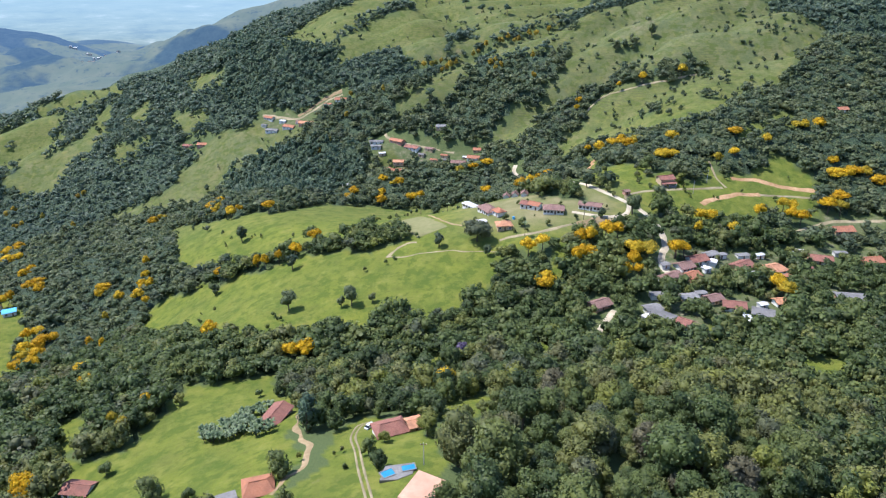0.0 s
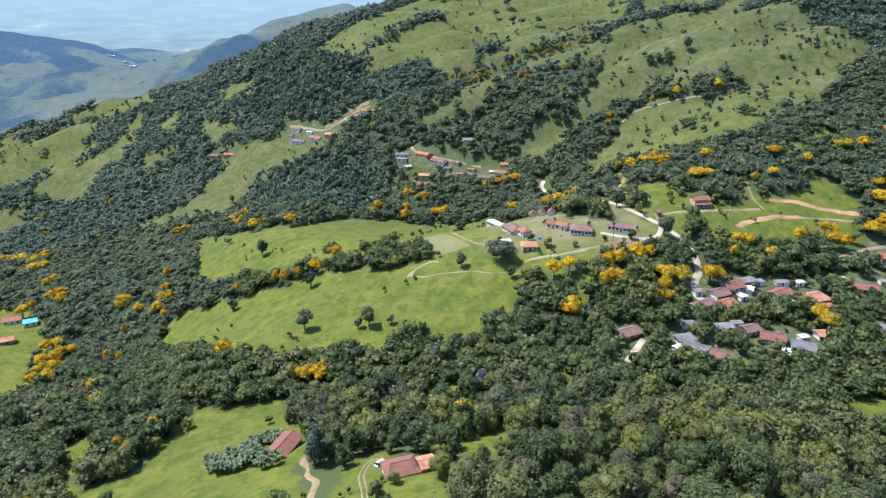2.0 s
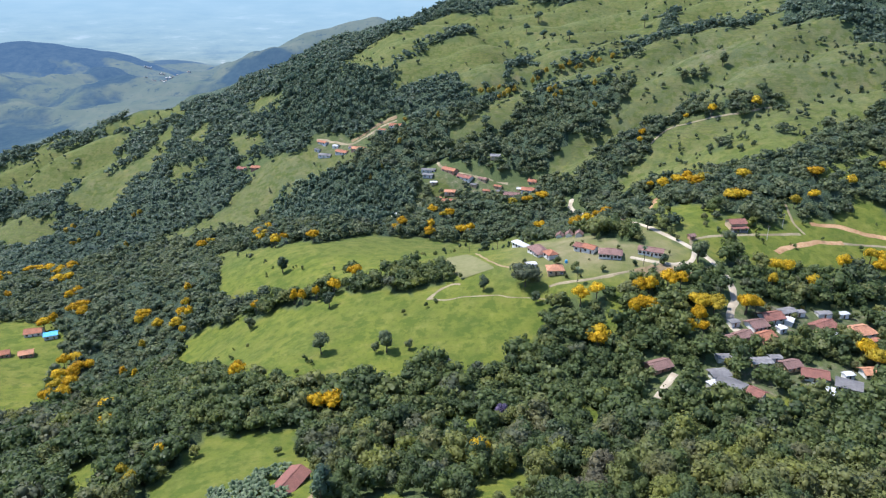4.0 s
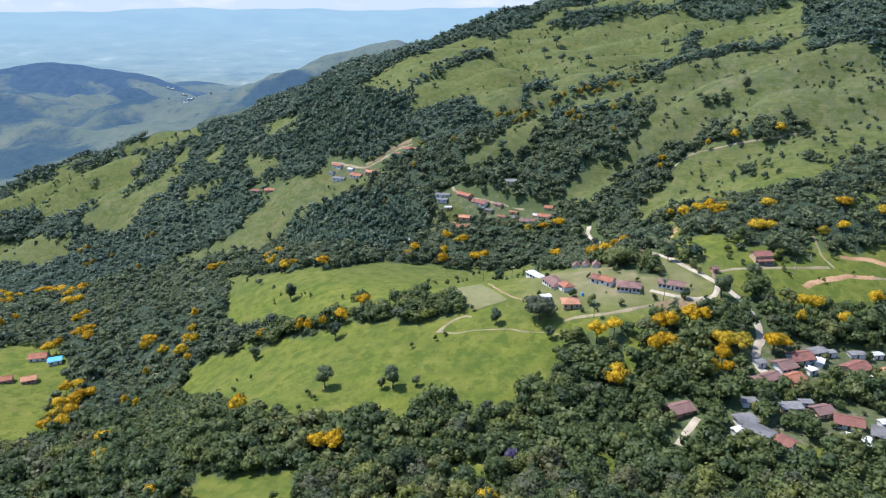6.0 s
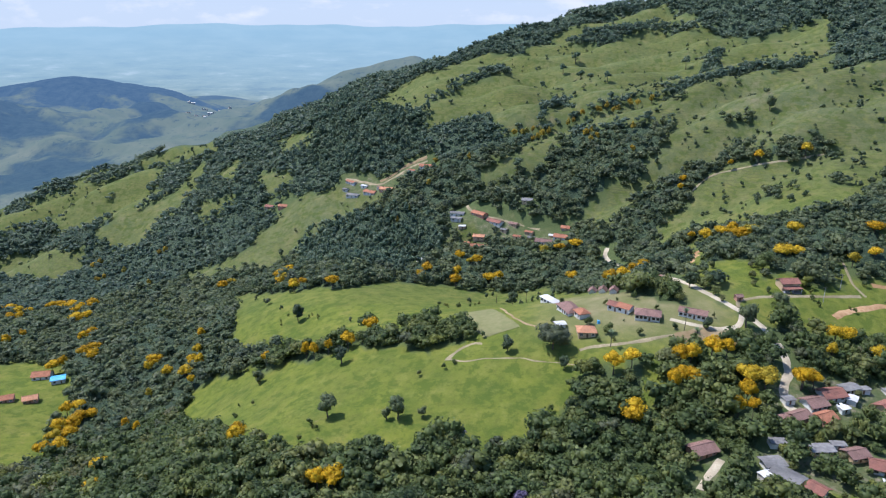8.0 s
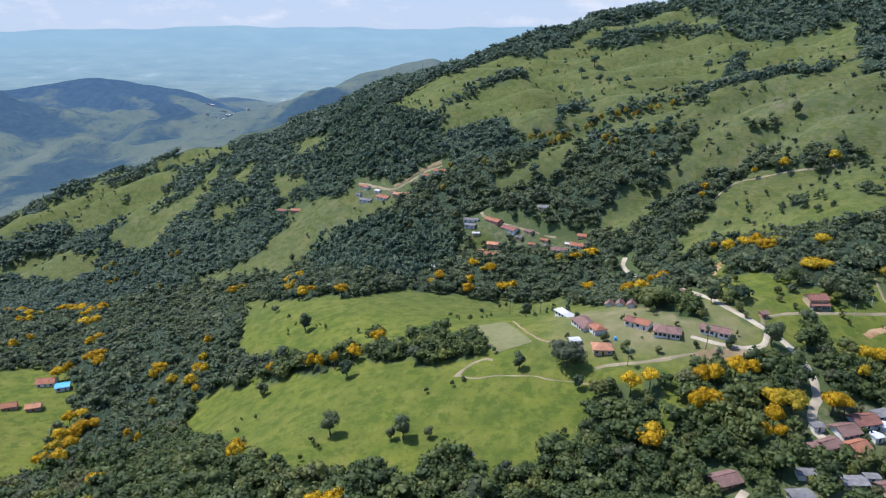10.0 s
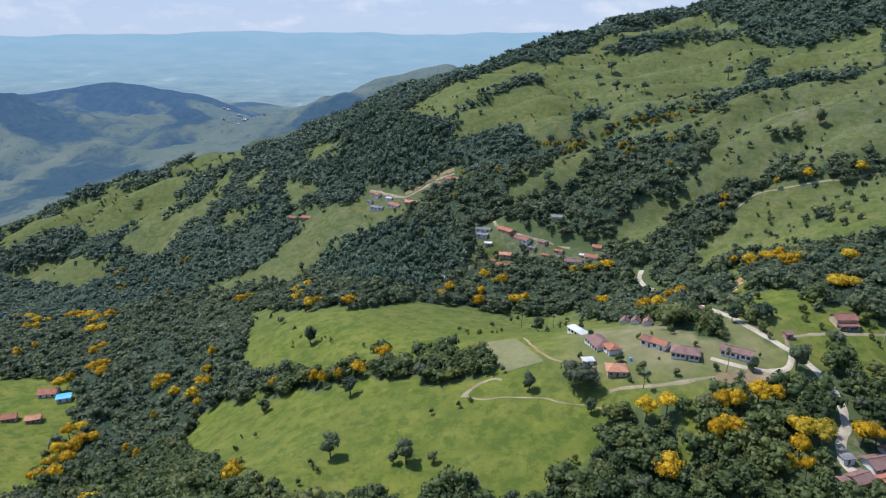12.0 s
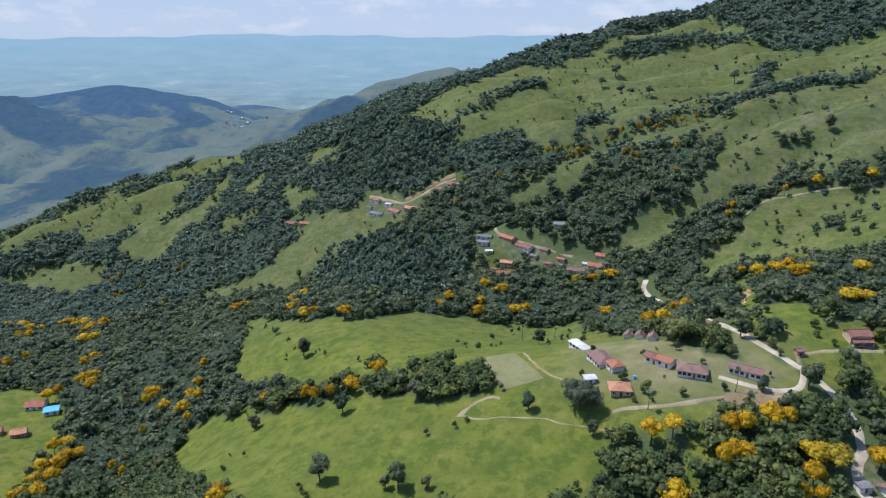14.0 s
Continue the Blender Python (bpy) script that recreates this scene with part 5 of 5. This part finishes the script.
def banana_mesh(rng, height):
    """A fan of long arching leaves on a short stem."""
    co, qs = [], []
    n = 13
    for i in range(n):
        a = i * 2.4 + rng.uniform(-0.3, 0.3)
        reach, up = rng.uniform(1.3, 2.1), height * rng.uniform(0.75, 1.15)
        wide = rng.uniform(0.35, 0.55)
        base = len(co)
        for k in range(5):
            f = k / 4
            d = reach * f
            z = height * 0.3 + (up - height * 0.3) * math.sin(f * 2.1) / math.sin(1.57)
            w = wide * math.sin(0.35 + f * 2.4)
            for s in (-1, 0, 1):
                co.append((d * math.cos(a) - s * w * math.sin(a), d * math.sin(a) + s * w * math.cos(a), z - abs(s) * 0.18))
        for k in range(4):
            for s in range(2):
                q = base + k * 3 + s
                qs.append((q, q + 1, q + 4, q + 3))
    return fill_mesh("leaves", np.array(co), np.array(qs), M_BANANA)


def banana_grove():
    rng = np.random.default_rng(8)
    kinds = [(banana_mesh(rng, 3.4), stem_mesh("stem", rng, 2.0, 0.16, 0, 1)) for _ in range(4)]
    for cx, cy, rx, ry, n in ((-78, 202, 9, 8, 56), (-64, 198, 5, 5, 14), (-70, 213, 6, 5, 18)):
        for _ in range(n):
            a, d = rng.uniform(0, math.tau), math.sqrt(rng.uniform(0, 1))
            x, y = cx + rx * d * math.cos(a), cy + ry * d * math.sin(a)
            if any(math.hypot(x - hx, y - hy) < 6 for hx, hy, hr in HOUSE_SPOTS):
                continue
            base = new("banana_plant")
            tagged(base, "pale green banana plant with long arching leaves", "banana plant", "banana grove")
            base.matrix_basis = stand(x, y, rng.uniform(0, 6.28), rng.uniform(0.8, 1.3))
            leaves, stem = kinds[rng.integers(4)]
            part("leaves", leaves, base)
            part("stem", stem, base)


banana_grove()


def far_village():
    """White houses of the town in the far valley."""
    rng = np.random.default_rng(15)
    for i in range(46):
        a, r = radians(rng.normal(-26.3, 0.9)), rng.uniform(2500, 3050)
        x, y = r * math.sin(a), r * math.cos(a)
        z = float(far_rise(np.array([x]), np.array([y]), np.array([r]))[0])
        L, W, H = rng.uniform(7, 16), rng.uniform(6, 10), rng.uniform(4, 7)
        base = new("town_house")
        tagged(base, "pale distant house of the valley town", "house", "valley town")
        base.matrix_basis = Matrix.Translation((x, y, z)) @ Matrix.Rotation(rng.uniform(0, 3.1), 4, "Z")
        part("wall", box_mesh("wall", -L / 2, L / 2, -W / 2, W / 2, -3, H, M_POST), base)
        part("roof", roof_mesh(L, W, H, 0.3, 0.5, 0.0, M_WHITEROOF if rng.uniform() < 0.3 else M_SHEET)[0], base)


far_village()


def car(x, y, turn, paint, label):
    base = new("car")
    tagged(base, label, "car")
    base.matrix_basis = Matrix.Translation((x, y, lie_at(x, y) + 0.2)) @ Matrix.Rotation(radians(turn), 4, "Z")
    bm = bmesh.new()
    box_bm(bm, -2.0, 2.0, -0.82, 0.82, 0.3, 0.85)
    bmesh.ops.bevel(bm, geom=bm.edges[:], offset=0.14, segments=2, affect="EDGES")
    part("body", bm_mesh("body", bm, paint), base)
    bm = bmesh.new()
    v = [bm.verts.new((px, py, pz)) for px, py, pz in ((-1.5, -0.75, 0.84), (0.9, -0.75, 0.84), (0.9, 0.75, 0.84), (-1.5, 0.75, 0.84), (-1.0, -0.6, 1.42), (0.3, -0.6, 1.42), (0.3, 0.6, 1.42), (-1.0, 0.6, 1.42))]
    for f in ((0, 3, 2, 1), (0, 1, 5, 4), (1, 2, 6, 5), (2, 3, 7, 6), (3, 0, 4, 7), (4, 5, 6, 7)):
        bm.faces.new([v[i] for i in f])
    cab = part("cabin", bm_mesh("cabin", bm, M_DARK), base)
    part("roof_panel", box_mesh("roof_panel", -1.02, 0.32, -0.62, 0.62, 1.42, 1.47, paint), cab)
    for wx in (-1.25, 1.3):
        for wy in (-0.8, 0.8):
            bm = bmesh.new()
            bmesh.ops.create_cone(bm, segments=12, radius1=0.32, radius2=0.32, depth=0.22, cap_ends=True, matrix=Matrix.Translation((wx, wy, 0.32)) @ Matrix.Rotation(math.pi / 2, 4, "X"))
            part("wheel", bm_mesh("wheel", bm, M_DARK), base)


car(251.0, 393.5, 30, M_WHITE, "small white car parked in the village yard")
car(137.5, 327.5, -20, M_WHITE, "white car parked between the village houses")
car(-24.5, 184.5, 60, M_WHITE, "white car parked beside the red-roofed house")
road("earth_bank", [(122, 517), (114, 504), (103, 475)], 5.0, M_EARTH, "bare orange earth bank on the slope", 0.25, 1.0)
road("earth_scar", [(133, 496), (136, 482)], 5.0, M_EARTH, "bare orange scar on the slope", 0.25, 1.0)


def sign(x, y):
    base = new("sign_board")
    tagged(base, "small white board on two posts beside the road", "sign")
    base.matrix_basis = Matrix.Translation((x, y, lie_at(x, y)))
    part("board", box_mesh("board", -0.9, 0.9, -0.04, 0.04, 0.8, 2.0, M_WHITE), base)
    for u in (-0.8, 0.8):
        part("post", box_mesh("post", u - 0.05, u + 0.05, 0.045, 0.14, -0.4, 2.0, M_WOOD), base)


sign(117.0, 356.0)


def tank(x, y):
    bm = bmesh.new()
    bmesh.ops.create_cone(bm, segments=16, radius1=0.75, radius2=0.65, depth=1.5, cap_ends=True, matrix=Matrix.Translation((0, 0, 0.7)))
    base = new("water_tank")
    tagged(base, "turquoise plastic water tank on the grass", "tank")
    base.matrix_basis = Matrix.Translation((x, y, lie_at(x, y)))
    part("drum", bm_mesh("drum", bm, M_BLUE), base)
    bm = bmesh.new()
    bmesh.ops.create_cone(bm, segments=16, radius1=0.7, radius2=0.25, depth=0.25, cap_ends=True, matrix=Matrix.Translation((0, 0, 1.575)))
    part("lid", bm_mesh("lid", bm, M_BLUE), base)


tank(41.0, 372.0)


# ---- the woods ----
wood_spots = sprawl()
for hx, hy, hr in HOUSE_SPOTS:
    wood_spots = wood_spots[np.hypot(wood_spots[:, 0] - hx, wood_spots[:, 1] - hy) > hr + 0.35 * wood_spots[:, 2]]


def stock(seed, n, rad, low, high, n_leaf, leaf, n_lobe):
    rng = np.random.default_rng(seed)
    return [crown_arrays(rng, rad * rng.uniform(0.9, 1.1), low, high * rng.uniform(0.85, 1.2), n_leaf, leaf, n_lobe, core=0.84) for _ in range(n)]


def plant(name, spots, kinds, material, label, seed, tall=1.0, wide=1.0):
    """Many crowns joined into one wood."""
    rng = np.random.default_rng(seed)
    cos, qs, tints, base = [], [], [], 0
    z = lie(spots[:, 0], spots[:, 1])
    patch = 0.5 + 0.5 * np.sin(spots[:, 0] / 37 + 2 * np.sin(spots[:, 1] / 53)) * np.sin(spots[:, 1] / 41)
    # Broadleaf crowns get darker tints westward: shade put into their colour.
    west_shade = np.clip((spots[:, 0] + 270) / 190, 0.0, 1.0) if material is M_LEAF else np.ones(len(spots))
    for (x, y, s), h, pt, dim in zip(spots, z, patch, west_shade):
        co, q = kinds[rng.integers(len(kinds))]
        a = rng.uniform(0, math.tau)
        k = s / 6.1 * rng.uniform(0.85, 1.2)
        c, d = math.cos(a) * k * wide, math.sin(a) * k * wide
        p = np.empty_like(co)
        p[:, 0] = co[:, 0] * c - co[:, 1] * d + x
        p[:, 1] = co[:, 0] * d + co[:, 1] * c + y
        p[:, 2] = co[:, 2] * (0.35 + 0.65 * k) * tall * rng.uniform(0.78, 1.12) + h
        cos.append(p)
        qs.append(q + base)
        tints.append(np.full(len(p), (0.3 + 0.7 * dim) * (0.75 * rng.beta(2, 2.2) + 0.25 * pt) if rng.uniform() < 0.93 else rng.uniform(0.8, 1.0)))
        base += len(p)
    ob = new(name, fill_mesh(name, np.concatenate(cos), np.concatenate(qs), material, [("tint", np.concatenate(tints))]))
    return tagged(ob, label, "forest", kind="stuff")


dist = np.hypot(wood_spots[:, 0], wood_spots[:, 1])
close = (dist < 236) & (wood_spots[:, 0] > -175) & (wood_spots[:, 0] < 175) & (wood_spots[:, 1] > 110)
near_spots = wood_spots[close]
order = np.argsort(np.hypot(near_spots[:, 0] - 45, near_spots[:, 1] - 150))
single, rest = near_spots[order[:300]], near_spots[order[300:]]
rng = np.random.default_rng(11)
protos = []
for i in range(9):
    rad, hgt = rng.uniform(3.4, 4.6), rng.uniform(8.5, 12.0)
    mat = M_GREYLEAF if i == 8 else M_LEAF
    protos.append(tree_thing("tree", rng, rad, hgt, 760, 0.54, int(rng.integers(7, 12)), mat,
                             "bare greyish broadleaf tree in the dense wood" if i == 8 else "green broadleaf tree with a clumpy crown in the dense wood", "tree", 0.1, "trees of the wood"))
for i, (x, y, s) in enumerate(single):
    m = stand(x, y, rng.uniform(0, 6.28), s / 6.6 * rng.uniform(0.8, 1.15), 0.3)
    if i < 9:
        protos[i].matrix_basis = m
    else:
        copy_thing(protos[i % 8 if i % 40 else 8], m)
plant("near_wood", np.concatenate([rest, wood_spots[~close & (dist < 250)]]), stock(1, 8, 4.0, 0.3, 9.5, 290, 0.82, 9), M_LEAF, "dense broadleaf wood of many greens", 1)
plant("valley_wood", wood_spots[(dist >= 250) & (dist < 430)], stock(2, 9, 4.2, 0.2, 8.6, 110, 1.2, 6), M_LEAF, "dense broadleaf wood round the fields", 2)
gum = cover(wood_spots[:, 0], wood_spots[:, 1]) == 3
plant("hill_wood", wood_spots[(dist >= 430) & (dist < 760) & ~gum], stock(3, 12, 4.3, 0.4, 8.0, 64, 1.55, 4), M_HILL_HAZED, "broadleaf wood on the far slopes", 3)
plant("ridge_wood", wood_spots[(dist >= 760) & ~gum], stock(4, 12, 4.4, 0.4, 7.4, 24, 2.2, 2), M_RIDGE_HAZED, "dark woods along the ridges and gullies", 4)
plant("gum_plantation", np.repeat(wood_spots[gum], 2, axis=0) + np.random.default_rng(9).uniform(-3.2, 3.2, (2 * gum.sum(), 3)) * (1, 1, 0), stock(5, 10, 3.0, 1.0, 10.5, 38, 1.5, 2), M_PINE, "tall slim planted gum trees in close rows", 9)


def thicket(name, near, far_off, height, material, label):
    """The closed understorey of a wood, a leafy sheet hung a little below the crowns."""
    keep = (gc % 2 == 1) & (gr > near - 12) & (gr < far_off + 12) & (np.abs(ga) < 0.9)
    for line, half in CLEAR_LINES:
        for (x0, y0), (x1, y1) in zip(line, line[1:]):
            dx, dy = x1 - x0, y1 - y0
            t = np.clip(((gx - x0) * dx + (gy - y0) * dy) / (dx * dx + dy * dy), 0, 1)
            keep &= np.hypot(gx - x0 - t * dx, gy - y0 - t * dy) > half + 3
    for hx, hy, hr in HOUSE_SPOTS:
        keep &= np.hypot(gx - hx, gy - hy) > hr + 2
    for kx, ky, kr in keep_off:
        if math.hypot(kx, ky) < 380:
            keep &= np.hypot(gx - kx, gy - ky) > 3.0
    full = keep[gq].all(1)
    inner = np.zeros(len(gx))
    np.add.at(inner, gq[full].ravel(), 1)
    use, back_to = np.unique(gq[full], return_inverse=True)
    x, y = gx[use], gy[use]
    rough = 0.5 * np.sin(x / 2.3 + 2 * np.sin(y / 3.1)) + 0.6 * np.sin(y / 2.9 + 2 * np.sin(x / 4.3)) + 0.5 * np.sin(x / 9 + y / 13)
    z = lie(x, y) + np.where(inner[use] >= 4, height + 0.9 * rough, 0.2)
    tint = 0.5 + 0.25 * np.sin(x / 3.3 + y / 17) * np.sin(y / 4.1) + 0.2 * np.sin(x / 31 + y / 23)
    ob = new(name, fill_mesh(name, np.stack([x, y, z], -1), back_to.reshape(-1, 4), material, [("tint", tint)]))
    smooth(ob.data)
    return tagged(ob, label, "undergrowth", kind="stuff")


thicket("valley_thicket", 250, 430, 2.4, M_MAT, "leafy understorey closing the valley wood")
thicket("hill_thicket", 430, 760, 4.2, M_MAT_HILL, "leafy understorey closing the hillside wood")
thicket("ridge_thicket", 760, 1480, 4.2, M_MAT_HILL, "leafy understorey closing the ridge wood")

# scattered scrub on the pastures
rng = np.random.default_rng(21)
sx, sy = rng.uniform(-950, 460, 9000), rng.uniform(470, 1400, 9000)
ok = (cover(sx, sy) == 0) & (np.hypot(sx, sy) < 1450) & (np.sin(sx / 40 + np.sin(sy / 60)) * np.sin(sy / 35) + rng.normal(0, 0.5, 9000) + 1.1 * (gully(sx, sy) < 0.13) * (sx > -120) + 0.7 * (sx > 105) * (sy < 900) > 0.66)
scrub = np.stack([sx[ok], sy[ok], 1.4 + 4.6 * rng.beta(1.3, 3.0, ok.sum())], -1)
plant("pasture_scrub", scrub, stock(6, 6, 4.0, -0.5, 6.5, 34, 2.1, 3), M_HILL_HAZED, "scattered dark bushes on the hill pasture", 6)
sx, sy = rng.uniform(-330, 260, 2900), rng.uniform(120, 470, 2900)
ok = (cover(sx, sy) % 2 == 0) & (np.sin(sx / 17 + np.sin(sy / 23)) * np.sin(sy / 15) + rng.normal(0, 0.5, 2900) + 0.85 * (sx > 112) * (sy > 404) > 1.15)
for line, half in CLEAR_LINES:
    for x0, y0 in line:
        ok &= np.hypot(sx - x0, sy - y0) > half + 1.5
for hx, hy, hr in HOUSE_SPOTS:
    ok &= np.hypot(sx - hx, sy - hy) > hr
bushes = np.stack([sx[ok], sy[ok], rng.uniform(0.7, 2.4, ok.sum())], -1)
plant("field_bushes", bushes, stock(7, 6, 4.0, -0.5, 6.0, 60, 1.5, 4), M_LEAF, "small bushes and weeds dotted over the meadows", 7)


# yellow-flowering and single trees
rng = np.random.default_rng(31)
yellow = [tree_thing("yellow_tree", rng, 5.0, 11.0, 450, 0.78, int(rng.integers(6, 10)), M_YELLOW, "tree in full bright yellow blossom", "tree", 0.38, "yellow trees", "yellow blossom") for _ in range(6)]
# Far hillside yellow trees, with haze painted into the blossom colour.
faded = [tree_thing("faded_yellow_tree", rng, 5.0, 11.0, 450, 0.78, int(rng.integers(6, 10)), M_YELLOW_HAZED, "tree in olive-yellow blossom on the hillside, dulled by painted haze", "tree", 0.3, "faded yellow trees", "olive-yellow blossom with painted haze") for _ in range(3)]
k = far_k = 0
for row in YELLOWS:
    for x, y, r in row:
        wide = (0.82 if y > 640 else 1.02) * r / 5.0
        tall = rng.uniform(0.94, 1.06) * (0.90 + 0.02 * r)
        m = stand(x, y, rng.uniform(0, 6.28), 1.0, max(0.0, 7.2 * tall - 8.0)) @ Matrix.Diagonal((wide, wide, tall, 1))
        if y > 640:
            if far_k < 3:
                faded[far_k].matrix_basis = m
            else:
                copy_thing(faded[far_k % 3], m)
            far_k += 1
            continue
        if k < 6:
            yellow[k].matrix_basis = m
        else:
            copy_thing(yellow[k % 6], m)
        k += 1
lone = [tree_thing("pasture_tree", rng, 3.5, 10.0, 420, 0.62, 8, M_HILL_HAZED, "single dark green tree standing in the grass", "tree", 0.12, "pasture trees") for _ in range(4)]
for i, (x, y, h) in enumerate(LONE):
    m = stand(x, y, rng.uniform(0, 6.28), h / 10.0)
    if i < 4:
        lone[i].matrix_basis = m
    else:
        copy_thing(lone[i % 4], m)
garden = [tree_thing("garden_tree", rng, 3.8, 9.0, 560, 0.55, 9, M_LEAF, "bushy green tree beside the houses and paths", "tree", 0.06, "garden trees") for _ in range(4)]
for i, (x, y, h) in enumerate(GARDEN):
    m = stand(x, y, rng.uniform(0, 6.28), h / 9.0)
    if i < 4:
        garden[i].matrix_basis = m
    else:
        copy_thing(garden[i % 4], m)
# trees and bushes crowding between the village houses
for i, (x, y) in enumerate(((139.8, 318), (146.4, 322), (145.7, 311), (149.4, 306.5), (154.7, 304.7), (162.5, 314.6), (136.8, 302), (133, 306.7), (125, 305), (118, 303), (111, 304), (186.7, 332.7), (175.2, 317.6), (183.4, 319.6), (194.9, 325.3), (206.4, 330.6), (211.9, 324.8), (149.3, 328.2), (166.2, 330), (189.9, 345.9), (198.4, 354.2))):
    copy_thing(garden[i % 4], stand(x, y, rng.uniform(0, 6.28), rng.uniform(0.55, 0.9)))
for i, (x, y) in enumerate(((102, 404), (104, 397), (99, 414), (96, 421), (125, 420), (131, 414), (134, 433), (131, 447), (146, 462), (147, 448), (153, 413), (153, 425), (94, 426), (92, 444), (127, 467), (163, 439), (110, 450), (110, 472), (139, 485), (146, 481))):
    copy_thing(garden[i % 4], stand(x, y, rng.uniform(0, 6.28), rng.uniform(0.5, 0.95)))
spots = []
while len(spots) < 70:
    x, y = rng.uniform(92, 262), rng.uniform(264, 362)
    if cover(np.array([x]), np.array([y]))[0] == 1 or any(math.hypot(x - a, y - b) < r - 1.2 for a, b, r in HOUSE_SPOTS) or any(math.hypot(x - a, y - b) < 5.0 for a, b in spots):
        continue
    if any(math.hypot(x - a - (c - a) * k / 8, y - b - (d - b) * k / 8) < half + 1.6 for line, half in CLEAR_LINES for (a, b), (c, d) in zip(line, line[1:]) for k in range(9)):
        continue
    spots.append((x, y))
    copy_thing(garden[len(spots) % 4], stand(x, y, rng.uniform(0, 6.28), rng.uniform(0.35, 0.8)))
tall_tree = tree_thing("tall_tree", rng, 5.5, 17.0, 1200, 0.7, 16, M_LEAF, "tall dense dark tree standing above the garden", "tree", 0.1)
tall_tree.matrix_basis = stand(4, 146, 0.7)
near_pine = tree_thing("araucaria", rng, 3.4, 15.0, 520, 0.7, 9, M_PINE, "dark layered pine beside the bare gully", "tree", 0.2)
near_pine.matrix_basis = stand(-46, 190, 0.2)
flat = [tree_thing("araucaria", rng, 4.4, 12.0, 170, 1.2, 6, M_PINE, "dark round-topped pine on the hill pasture", "tree", 0.34, "araucaria pines") for _ in range(2)]
for i, (x, y, h) in enumerate(FLAT):
    m = stand(x, y, rng.uniform(0, 6.28), h / 12.0)
    if i < 2:
        flat[i].matrix_basis = m
    else:
        copy_thing(flat[i % 2], m)
broad = tree_thing("broad_tree", rng, 8.5, 12.5, 900, 0.85, 12, M_LEAF, "broad spreading dark green tree beside the farm buildings", "tree", 0.12)
broad.matrix_basis = stand(19, 352, 0.4)
for x, y, w in ((8, 256, 3.2), (33, 262, 2.6), (-18, 298, 2.2), (58, 470, 3.5)):
    jac = tree_thing("jacaranda", rng, w, w * 2.2, 260, 0.6, 5, M_PURPLE, "tree with violet blossom at the wood's edge", "tree", 0.3, "violet trees", "violet blossom")
    jac.matrix_basis = stand(x, y, rng.uniform(0, 6))
palm_rng = np.random.default_rng(77)
for x, y, hgt in ((-17, 506, 9.0), (4, 502, 8.0), (80, 366, 9.5), (84, 357, 6.0), (45, 352, 7.0)):
    base = new("palm_tree")
    tagged(base, "tall slim palm with a tuft of arching fronds", "palm", "palms")
    base.matrix_basis = stand(x, y, 0.0)
    part("trunk", stem_mesh("trunk", palm_rng, hgt, 0.2, 0, 1), base)
    fr = banana_mesh(palm_rng, 2.6)
    top = part("fronds", fr, base)
    top.location = (0, 0, hgt - 1.0)
